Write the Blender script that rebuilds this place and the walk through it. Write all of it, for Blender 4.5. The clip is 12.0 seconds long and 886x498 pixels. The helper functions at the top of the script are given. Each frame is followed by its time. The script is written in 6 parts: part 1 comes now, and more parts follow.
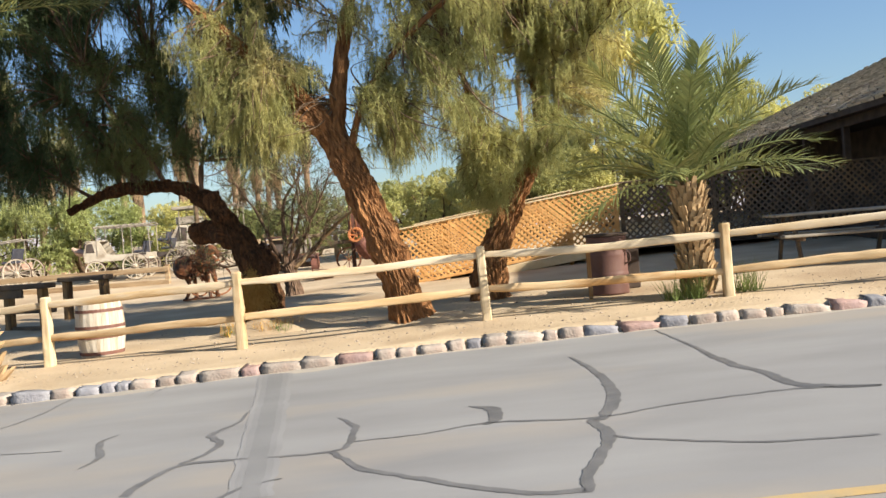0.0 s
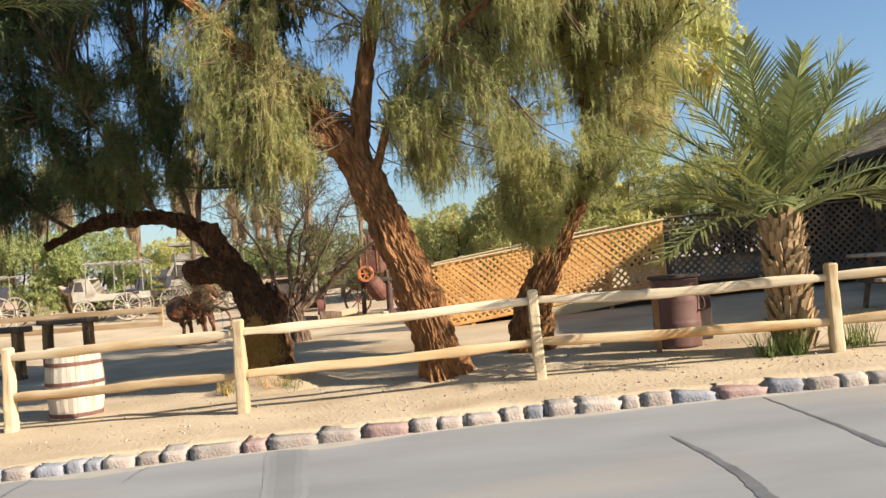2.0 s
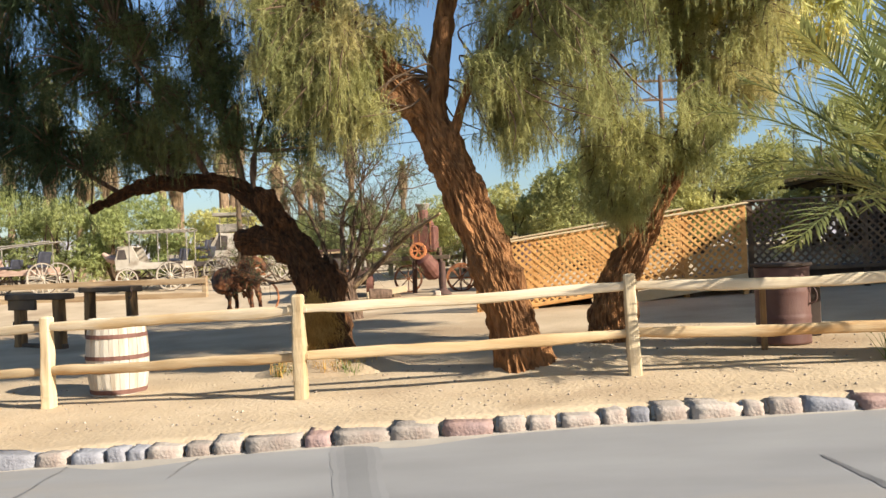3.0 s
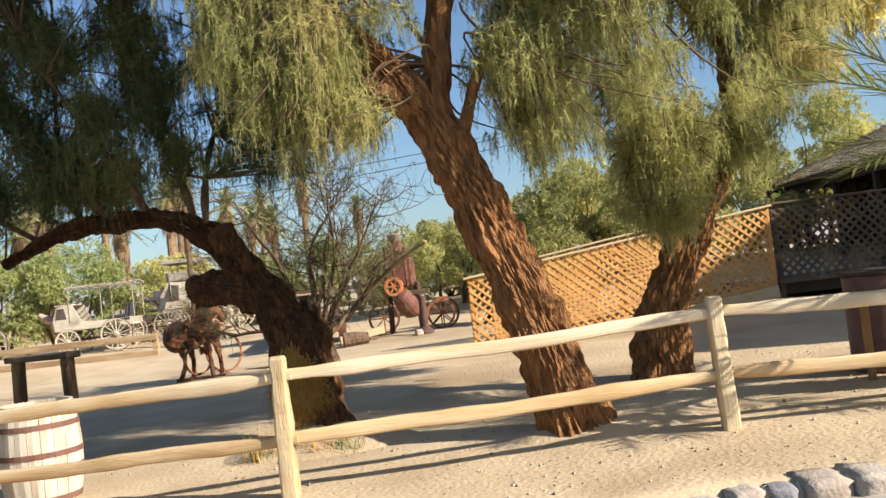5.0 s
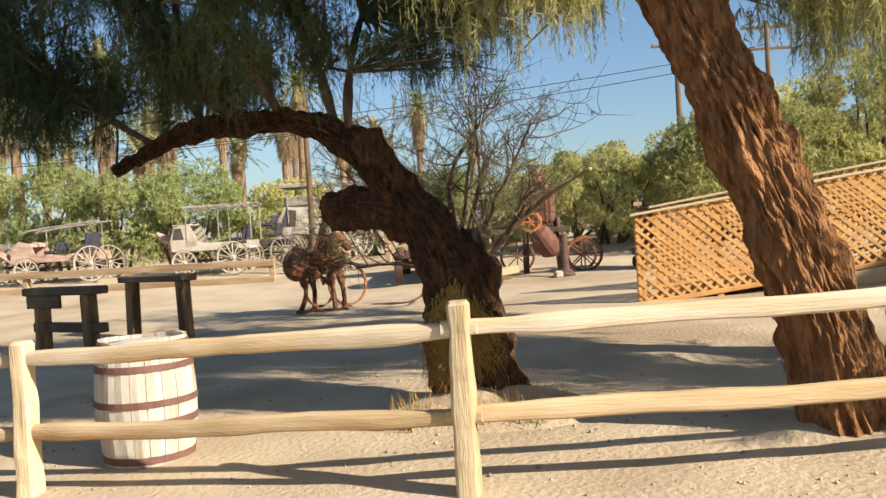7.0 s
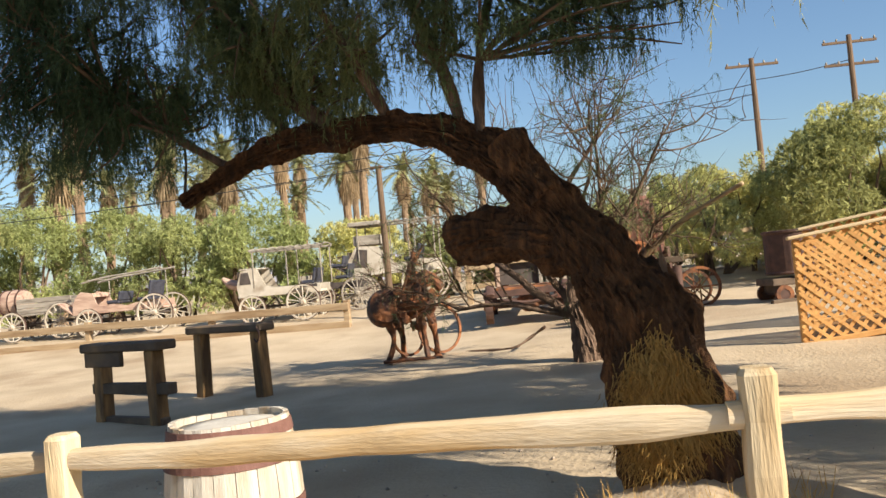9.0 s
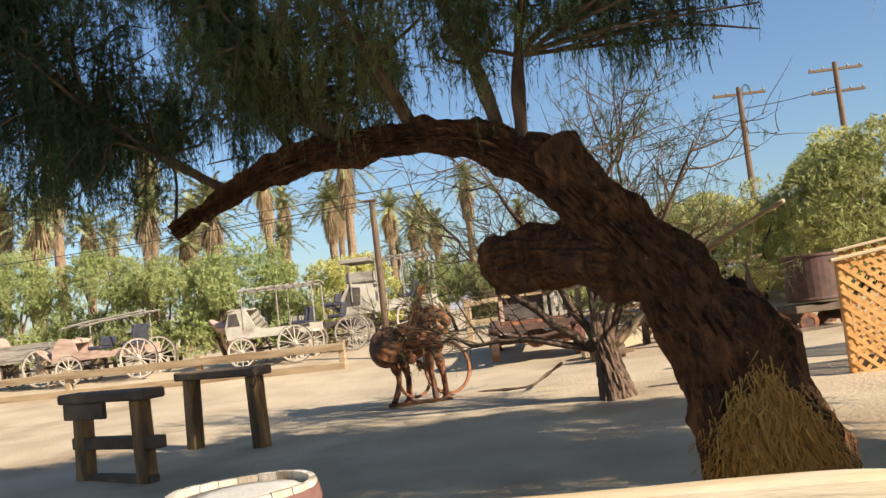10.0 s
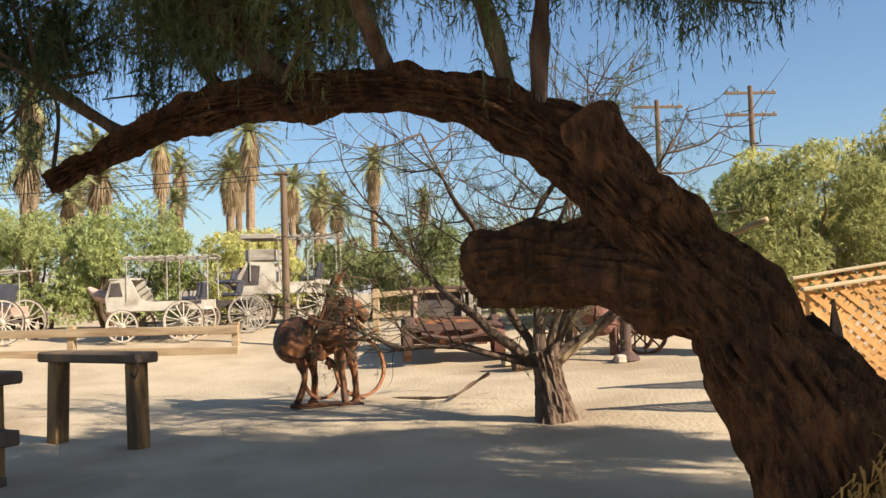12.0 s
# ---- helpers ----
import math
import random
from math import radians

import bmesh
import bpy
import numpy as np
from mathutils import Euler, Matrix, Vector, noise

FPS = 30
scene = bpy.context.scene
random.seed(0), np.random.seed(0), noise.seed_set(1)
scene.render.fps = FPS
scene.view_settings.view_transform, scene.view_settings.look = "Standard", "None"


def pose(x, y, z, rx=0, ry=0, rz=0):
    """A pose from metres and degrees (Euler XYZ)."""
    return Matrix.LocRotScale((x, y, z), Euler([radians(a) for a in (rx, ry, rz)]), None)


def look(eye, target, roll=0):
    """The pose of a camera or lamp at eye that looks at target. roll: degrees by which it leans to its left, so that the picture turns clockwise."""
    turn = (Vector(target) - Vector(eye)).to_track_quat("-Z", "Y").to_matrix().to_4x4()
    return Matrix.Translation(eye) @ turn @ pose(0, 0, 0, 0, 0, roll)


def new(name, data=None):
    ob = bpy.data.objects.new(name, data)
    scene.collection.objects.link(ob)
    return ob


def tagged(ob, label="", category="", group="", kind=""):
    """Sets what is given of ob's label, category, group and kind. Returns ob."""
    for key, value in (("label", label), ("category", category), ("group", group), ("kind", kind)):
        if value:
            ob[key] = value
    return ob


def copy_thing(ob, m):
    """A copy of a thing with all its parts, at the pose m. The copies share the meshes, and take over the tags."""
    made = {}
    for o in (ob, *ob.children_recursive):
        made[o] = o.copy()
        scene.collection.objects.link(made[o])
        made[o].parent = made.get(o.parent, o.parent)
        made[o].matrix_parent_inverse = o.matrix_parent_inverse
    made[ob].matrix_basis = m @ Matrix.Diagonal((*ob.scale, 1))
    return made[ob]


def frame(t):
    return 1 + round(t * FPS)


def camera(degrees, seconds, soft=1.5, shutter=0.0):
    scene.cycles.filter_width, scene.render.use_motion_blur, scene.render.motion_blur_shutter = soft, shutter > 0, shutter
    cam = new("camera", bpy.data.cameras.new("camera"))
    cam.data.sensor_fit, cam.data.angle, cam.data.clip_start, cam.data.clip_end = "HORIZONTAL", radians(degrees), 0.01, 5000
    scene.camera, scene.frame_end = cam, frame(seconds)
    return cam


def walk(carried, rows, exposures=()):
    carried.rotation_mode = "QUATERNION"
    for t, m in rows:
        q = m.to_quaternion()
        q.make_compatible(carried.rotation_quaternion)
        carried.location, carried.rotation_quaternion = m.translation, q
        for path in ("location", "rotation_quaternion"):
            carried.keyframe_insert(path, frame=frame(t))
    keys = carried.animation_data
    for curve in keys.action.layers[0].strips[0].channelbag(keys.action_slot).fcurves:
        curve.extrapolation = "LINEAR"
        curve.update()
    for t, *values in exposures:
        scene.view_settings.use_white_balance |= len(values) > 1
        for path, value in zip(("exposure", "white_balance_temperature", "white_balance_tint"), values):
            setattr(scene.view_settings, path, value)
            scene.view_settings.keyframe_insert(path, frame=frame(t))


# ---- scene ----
cam = camera(54.7, 12.0)
SUN, SKY = 6.0, 0.092
EXPOSURES = [(0.0, 0.76), (5.0, 0.72), (7.5, 0.66), (12.0, 0.76)]
PATH = [
    (0, (0.23, 1.469, 1.411), (0.155, 3.468, 1.372), -4.7),
    (0.5, (0.135, 1.93, 1.394), (-0.038, 3.923, 1.396), -5.0),
    (1, (-0.026, 2.431, 1.414), (-0.096, 4.428, 1.323), -3.8),
    (1.5, (-0.121, 2.947, 1.456), (-0.22, 4.944, 1.416), -5.6),
    (2, (-0.356, 3.4, 1.469), (-0.42, 5.399, 1.52), -4.4),
    (2.5, (-0.611, 3.932, 1.45), (-0.776, 5.925, 1.461), -2.7),
    (4.5, (-1.48, 5.948, 1.508), (-1.511, 7.948, 1.541), -2.3),
    (5, (-1.556, 6.504, 1.514), (-1.596, 8.502, 1.592), -6.5),
    (5.5, (-1.746, 6.916, 1.5), (-1.92, 8.905, 1.614), -3.4),
    (6, (-1.811, 7.462, 1.467), (-1.713, 9.46, 1.487), -3.2),
    (6.5, (-2.103, 7.906, 1.486), (-2.156, 9.905, 1.463), -4.7),
    (7, (-2.387, 8.324, 1.489), (-2.681, 10.302, 1.446), -3.6),
    (7.5, (-2.616, 8.815, 1.505), (-3.039, 10.77, 1.492), -5.7),
    (9.5, (-3.624, 10.298, 1.496), (-4.033, 12.254, 1.596), -5.2),
    (10, (-3.861, 10.693, 1.488), (-4.227, 12.654, 1.63), -6.7),
    (10.5, (-4.076, 11.057, 1.504), (-4.488, 13.013, 1.574), -7.0),
    (11, (-4.271, 11.259, 1.515), (-4.55, 13.239, 1.543), -5.7),
    (11.5, (-4.38, 11.624, 1.538), (-4.603, 13.612, 1.52), -3.0),
    (12, (-4.442, 11.895, 1.632), (-4.571, 13.888, 1.727), -1.7),
]
walk(cam, [(t, look(eye, target, roll)) for t, eye, target, roll in PATH], EXPOSURES)

# ---------------------------------------------------------------- light
SUN_EL, SUN_AZ = radians(29.5), math.atan2(1.6, -0.75)
world = bpy.data.worlds.new("sky")
scene.world = world
world.use_nodes = True
wn = world.node_tree.nodes
sky = wn.new("ShaderNodeTexSky")
sky.sky_type, sky.sun_disc = "NISHITA", False
sky.sun_elevation, sky.sun_rotation = SUN_EL, SUN_AZ
sky.air_density, sky.dust_density, sky.ozone_density = 1.1, 1.0, 4.5
wn["Background"].inputs[1].default_value = SKY
world.node_tree.links.new(sky.outputs[0], wn["Background"].inputs[0])
sun = new("sun", bpy.data.lights.new("sun", "SUN"))
sun.data.energy, sun.data.angle, sun.data.color = SUN, radians(0.55), (1.0, 0.92, 0.80)
sun.matrix_world = look((0, 0, 30), Vector((0, 0, 30)) - Vector((1.6, -0.75, 1.0)))


# ---------------------------------------------------------------- materials
def material(name, a, b, scale=6.0, rough=0.8, bump=0.3, stretch=(1, 1, 1), c=None, fine=60.0, metal=0.0, vary=0.12, bumpdist=0.01, thin=0.0, spec=0.3):
    """Two colours mixed by a broad noise, a third by patches, fine grain as relief; vary shifts the value from piece to piece."""
    m = bpy.data.materials.new(name)
    m.use_nodes = True
    n, l = m.node_tree.nodes, m.node_tree.links
    p = n["Principled BSDF"]
    tc = n.new("ShaderNodeTexCoord")
    mp = n.new("ShaderNodeMapping")
    mp.inputs["Scale"].default_value = stretch
    l.new(tc.outputs["Object"], mp.inputs[0])
    big, small = n.new("ShaderNodeTexNoise"), n.new("ShaderNodeTexNoise")
    for t, s, d in ((big, scale, 6), (small, fine, 3)):
        t.inputs["Scale"].default_value, t.inputs["Detail"].default_value = s, d
        l.new(mp.outputs[0], t.inputs["Vector"])
    ramp = n.new("ShaderNodeValToRGB")
    ramp.color_ramp.elements[0].position, ramp.color_ramp.elements[1].position = 0.32, 0.68
    ramp.color_ramp.elements[0].color, ramp.color_ramp.elements[1].color = (*a, 1), (*b, 1)
    l.new(big.outputs["Fac"], ramp.inputs[0])
    col = ramp.outputs[0]
    if c:
        pt, pr, mx = n.new("ShaderNodeTexNoise"), n.new("ShaderNodeValToRGB"), n.new("ShaderNodeMix")
        pt.inputs["Scale"].default_value, pt.inputs["Detail"].default_value = scale * 0.43, 5
        l.new(mp.outputs[0], pt.inputs["Vector"])
        pr.color_ramp.elements[0].position, pr.color_ramp.elements[1].position = 0.52, 0.66
        l.new(pt.outputs["Fac"], pr.inputs[0])
        mx.data_type = "RGBA"
        l.new(pr.outputs[0], mx.inputs[0])
        l.new(col, mx.inputs[6])
        mx.inputs[7].default_value = (*c, 1)
        col = mx.outputs[2]
    oi, ge, ad = n.new("ShaderNodeObjectInfo"), n.new("ShaderNodeNewGeometry"), n.new("ShaderNodeMath")
    ad.operation = "ADD"
    l.new(oi.outputs["Random"], ad.inputs[0])
    l.new(ge.outputs["Random Per Island"], ad.inputs[1])
    gr, mr, hs = n.new("ShaderNodeMath"), n.new("ShaderNodeMapRange"), n.new("ShaderNodeHueSaturation")
    gr.operation = "MULTIPLY_ADD"
    gr.inputs[1].default_value = 0.7
    l.new(small.outputs["Fac"], gr.inputs[0])
    l.new(ad.outputs[0], gr.inputs[2])
    mr.inputs[1].default_value, mr.inputs[2].default_value = 0.35, 2.35
    mr.inputs[3].default_value, mr.inputs[4].default_value = 1 - vary * 1.6, 1 + vary * 1.6
    l.new(gr.outputs[0], mr.inputs[0])
    l.new(mr.outputs[0], hs.inputs["Value"])
    l.new(col, hs.inputs["Color"])
    l.new(hs.outputs[0], p.inputs["Base Color"])
    p.inputs["Roughness"].default_value, p.inputs["Metallic"].default_value = rough, metal
    p.inputs["Specular IOR Level"].default_value = spec
    if bump:
        bp, sm = n.new("ShaderNodeBump"), n.new("ShaderNodeMath")
        sm.operation = "ADD"
        l.new(big.outputs["Fac"], sm.inputs[0])
        l.new(small.outputs["Fac"], sm.inputs[1])
        bp.inputs["Strength"].default_value, bp.inputs["Distance"].default_value = bump, bumpdist
        l.new(sm.outputs[0], bp.inputs["Height"])
        l.new(bp.outputs[0], p.inputs["Normal"])
    if thin:
        tr, ms = n.new("ShaderNodeBsdfTranslucent"), n.new("ShaderNodeMixShader")
        l.new(hs.outputs[0], tr.inputs[0])
        ms.inputs[0].default_value = thin
        l.new(p.outputs[0], ms.inputs[1])
        l.new(tr.outputs[0], ms.inputs[2])
        l.new(ms.outputs[0], n["Material Output"].inputs[0])
    return m


SAND = material("sand", (0.409, 0.312, 0.201), (0.528, 0.413, 0.275), 0.9, 0.95, 0.5, c=(0.342, 0.249, 0.156), fine=22, vary=0.1, bumpdist=0.03, spec=0.1)
ASPHALT = material("worn_asphalt", (0.237, 0.230, 0.222), (0.301, 0.294, 0.281), 0.8, 0.9, 0.3, stretch=(0.55, 1.5, 1), c=(0.335, 0.297, 0.249), fine=140, vary=0.09, bumpdist=0.003, spec=0.2)
DUST = material("dusty_asphalt", (0.310, 0.280, 0.237), (0.378, 0.335, 0.275), 3, 0.95, 0.3, fine=80, spec=0.1)
TAR = material("crack_sealer", (0.116, 0.114, 0.112), (0.163, 0.159, 0.155), 6, 0.6, 0.2, fine=90)
STAIN = material("tyre_worn_asphalt", (0.211, 0.206, 0.200), (0.254, 0.249, 0.241), 1.2, 0.9, 0.3, fine=140, vary=0.07)
STAINEDGE = material("tyre_worn_asphalt_edge", (0.228, 0.223, 0.215), (0.275, 0.268, 0.258), 1.2, 0.9, 0.3, fine=140, vary=0.07)
STAINCORE = material("tyre_worn_asphalt_core", (0.191, 0.187, 0.182), (0.232, 0.228, 0.220), 1.2, 0.9, 0.3, fine=140, vary=0.07)
YELLOW = material("worn_yellow_paint", (0.50, 0.33, 0.12), (0.36, 0.29, 0.18), 4, 0.8, 0.2)
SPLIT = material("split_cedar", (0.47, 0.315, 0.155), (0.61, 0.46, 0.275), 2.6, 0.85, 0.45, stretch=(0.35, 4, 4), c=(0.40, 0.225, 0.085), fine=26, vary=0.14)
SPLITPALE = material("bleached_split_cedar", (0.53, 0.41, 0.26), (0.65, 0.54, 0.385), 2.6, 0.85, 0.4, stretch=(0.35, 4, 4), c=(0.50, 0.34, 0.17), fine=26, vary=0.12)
SPLITV = material("split_cedar_post", (0.506, 0.384, 0.220), (0.621, 0.506, 0.335), 3.0, 0.85, 0.5, stretch=(4, 4, 0.35), c=(0.408, 0.277, 0.139), fine=26, vary=0.1)
REDWOOD = material("lattice_redwood", (0.52, 0.262, 0.085), (0.66, 0.37, 0.135), 5, 0.8, 0.3, fine=50, vary=0.12)
PINE = material("pale_pine_cap", (0.568, 0.421, 0.241), (0.636, 0.499, 0.310), 5, 0.8, 0.3, fine=50)
BARK = material("tamarisk_bark", (0.111, 0.051, 0.023), (0.390, 0.189, 0.078), 9, 0.95, 1.0, stretch=(2.2, 2.2, 0.5), c=(0.195, 0.098, 0.046), fine=38, vary=0.12, bumpdist=0.03, spec=0.1)
# Darkened copy of the tamarisk bark; the arching trunk's shade is in its colour.
BARKSHADE = material("weathered_dark_bark", (0.042, 0.023, 0.014), (0.17, 0.082, 0.038), 9, 0.95, 1.0, stretch=(2.2, 2.2, 0.6), c=(0.075, 0.042, 0.024), fine=38, vary=0.12, bumpdist=0.03, spec=0.1)
BARKDARK = material("grey_bark", (0.085, 0.055, 0.038), (0.19, 0.125, 0.085), 8, 0.95, 0.9, stretch=(2, 2, 0.5), fine=40, bumpdist=0.02, spec=0.1)
TWIG = material("twig_bark", (0.10, 0.065, 0.04), (0.17, 0.115, 0.075), 8, 0.9, 0.2, spec=0.1)
LEAF1 = material("tamarisk_sprays", (0.36, 0.37, 0.15), (0.62, 0.58, 0.24), 0.9, 0.75, 0.0, c=(0.70, 0.58, 0.28), fine=3, vary=0.28, thin=0.55, spec=0.15)
# Much darker than LEAF1: the crown's shade is put into the spray colour.
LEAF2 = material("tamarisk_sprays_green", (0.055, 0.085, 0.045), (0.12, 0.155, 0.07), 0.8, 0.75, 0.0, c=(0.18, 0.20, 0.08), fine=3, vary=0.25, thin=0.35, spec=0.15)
HEDGE = material("thicket_leaves", (0.356, 0.367, 0.140), (0.583, 0.551, 0.216), 0.35, 0.8, 0.0, c=(0.626, 0.551, 0.216), fine=2, vary=0.28, thin=0.5, spec=0.1)
HEDGEGREEN = material("thicket_leaves_green", (0.28, 0.315, 0.125), (0.46, 0.47, 0.19), 0.35, 0.8, 0.0, c=(0.50, 0.48, 0.19), fine=2, vary=0.28, thin=0.5, spec=0.1)
PALMGREEN = material("palm_leaflets", (0.16, 0.195, 0.07), (0.31, 0.33, 0.12), 2.2, 0.5, 0.0, c=(0.32, 0.30, 0.09), fine=8, vary=0.2, thin=0.3, spec=0.5)
PALMFAR = material("far_palm_leaves", (0.18, 0.19, 0.08), (0.33, 0.32, 0.14), 0.7, 0.6, 0.0, fine=4, vary=0.25, thin=0.3)
PALMDEAD = material("dead_palm_leaves", (0.274, 0.187, 0.101), (0.403, 0.302, 0.180), 1.5, 0.85, 0.0, fine=6, vary=0.22, thin=0.25)
PALMTRUNK = material("palm_trunk", (0.152, 0.100, 0.060), (0.264, 0.180, 0.108), 5, 0.95, 0.7, fine=30, bumpdist=0.02)
BOOT = material("palm_boots", (0.25, 0.16, 0.08), (0.40, 0.275, 0.145), 6, 0.9, 0.6, stretch=(2, 2, 0.6), c=(0.23, 0.14, 0.07), fine=40, vary=0.2)
STAVE = material("barrel_staves", (0.483, 0.424, 0.337), (0.556, 0.504, 0.424), 5, 0.8, 0.4, stretch=(3, 3, 0.4), c=(0.365, 0.278, 0.183), fine=40, vary=0.12)
HOOP = material("rusty_hoop", (0.125, 0.058, 0.044), (0.19, 0.095, 0.072), 9, 0.75, 0.3, fine=70)
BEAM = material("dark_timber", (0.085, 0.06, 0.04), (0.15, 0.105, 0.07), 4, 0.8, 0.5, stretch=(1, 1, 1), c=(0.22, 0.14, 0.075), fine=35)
# Brown timber whose colour holds the sunlit tone of the stands' legs.
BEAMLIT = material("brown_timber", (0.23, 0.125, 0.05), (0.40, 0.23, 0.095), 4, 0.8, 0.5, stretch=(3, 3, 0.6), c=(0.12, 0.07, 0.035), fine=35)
RUST = material("rusted_iron", (0.035, 0.022, 0.018), (0.36, 0.135, 0.048), 6, 0.75, 0.4, c=(0.06, 0.04, 0.032), fine=55)
RUSTDARK = material("dark_rusted_iron", (0.059, 0.035, 0.028), (0.112, 0.059, 0.042), 6, 0.75, 0.4, fine=55)
RUSTRED = material("red_oxide_iron", (0.12, 0.048, 0.034), (0.20, 0.085, 0.06), 6, 0.75, 0.3, fine=55)
ORANGE = material("orange_rust_wheel", (0.50, 0.17, 0.06), (0.58, 0.23, 0.09), 6, 0.75, 0.2)
DRUM = material("brown_drum_paint", (0.126, 0.063, 0.051), (0.162, 0.090, 0.072), 5, 0.55, 0.2, c=(0.102, 0.048, 0.036))
WAGONRED = material("faded_red_wagon", (0.40, 0.26, 0.19), (0.54, 0.38, 0.28), 5, 0.85, 0.3, stretch=(0.6, 3, 3), c=(0.30, 0.18, 0.13))
WAGONGREY = material("weathered_wagon", (0.264, 0.228, 0.180), (0.376, 0.328, 0.264), 5, 0.85, 0.3, stretch=(0.6, 3, 3), c=(0.200, 0.168, 0.128))
OLDRAIL = material("old_rail_wood", (0.312, 0.211, 0.113), (0.437, 0.320, 0.191), 3, 0.85, 0.4, stretch=(0.4, 3, 3), c=(0.234, 0.148, 0.078), fine=26)
CREAM = material("cream_carriage_paint", (0.450, 0.387, 0.297), (0.558, 0.495, 0.396), 4, 0.75, 0.2, c=(0.324, 0.261, 0.189))
WAGONDARK = material("dark_carriage", (0.055, 0.045, 0.04), (0.11, 0.085, 0.07), 5, 0.65, 0.3)
SPOKE = material("pale_spokes", (0.440, 0.378, 0.290), (0.563, 0.493, 0.387), 6, 0.8, 0.2, c=(0.317, 0.255, 0.185))
SEAT = material("worn_leather", (0.03, 0.032, 0.045), (0.07, 0.07, 0.085), 8, 0.5, 0.3)
SHINGLE = material("wood_shingles", (0.50, 0.38, 0.25), (0.66, 0.53, 0.37), 3, 0.9, 0.5, c=(0.33, 0.24, 0.16), fine=30, vary=0.28)
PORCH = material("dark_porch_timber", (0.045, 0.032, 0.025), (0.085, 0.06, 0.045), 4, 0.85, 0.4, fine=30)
STONE = material("kerb_stone", (0.296, 0.252, 0.209), (0.447, 0.390, 0.328), 5, 0.9, 0.7, c=(0.353, 0.276, 0.224), fine=38, vary=0.28, bumpdist=0.015)
STONEGREY = material("kerb_stone_grey", (0.187, 0.187, 0.201), (0.318, 0.314, 0.322), 5, 0.9, 0.7, c=(0.253, 0.243, 0.253), fine=38, vary=0.25, bumpdist=0.015)
STONERED = material("kerb_stone_red", (0.262, 0.160, 0.131), (0.393, 0.266, 0.220), 5, 0.9, 0.7, c=(0.337, 0.233, 0.206), fine=38, vary=0.25, bumpdist=0.015)
MORTAR = material("pale_mortar", (0.444, 0.404, 0.346), (0.532, 0.493, 0.428), 9, 0.95, 0.5)
STRAW = material("dry_grass", (0.403, 0.216, 0.050), (0.518, 0.331, 0.101), 4, 0.85, 0.0, vary=0.25, thin=0.3)
GRASS = material("green_tuft", (0.14, 0.19, 0.05), (0.24, 0.29, 0.085), 4, 0.7, 0.0, vary=0.2, thin=0.3)
POLEWOOD = material("pole_wood", (0.104, 0.065, 0.039), (0.163, 0.107, 0.065), 4, 0.85, 0.3, stretch=(3, 3, 0.4))
WIRE = material("cable", (0.03, 0.03, 0.03), (0.05, 0.05, 0.05), 5, 0.6, 0.0)
HILL = material("distant_hills", (0.30, 0.28, 0.30), (0.40, 0.36, 0.36), 0.004, 1.0, 0.0, fine=0.03, spec=0.0)
GRAVEL = material("pebbles", (0.34, 0.27, 0.20), (0.52, 0.43, 0.33), 9, 0.9, 0.3, vary=0.3)


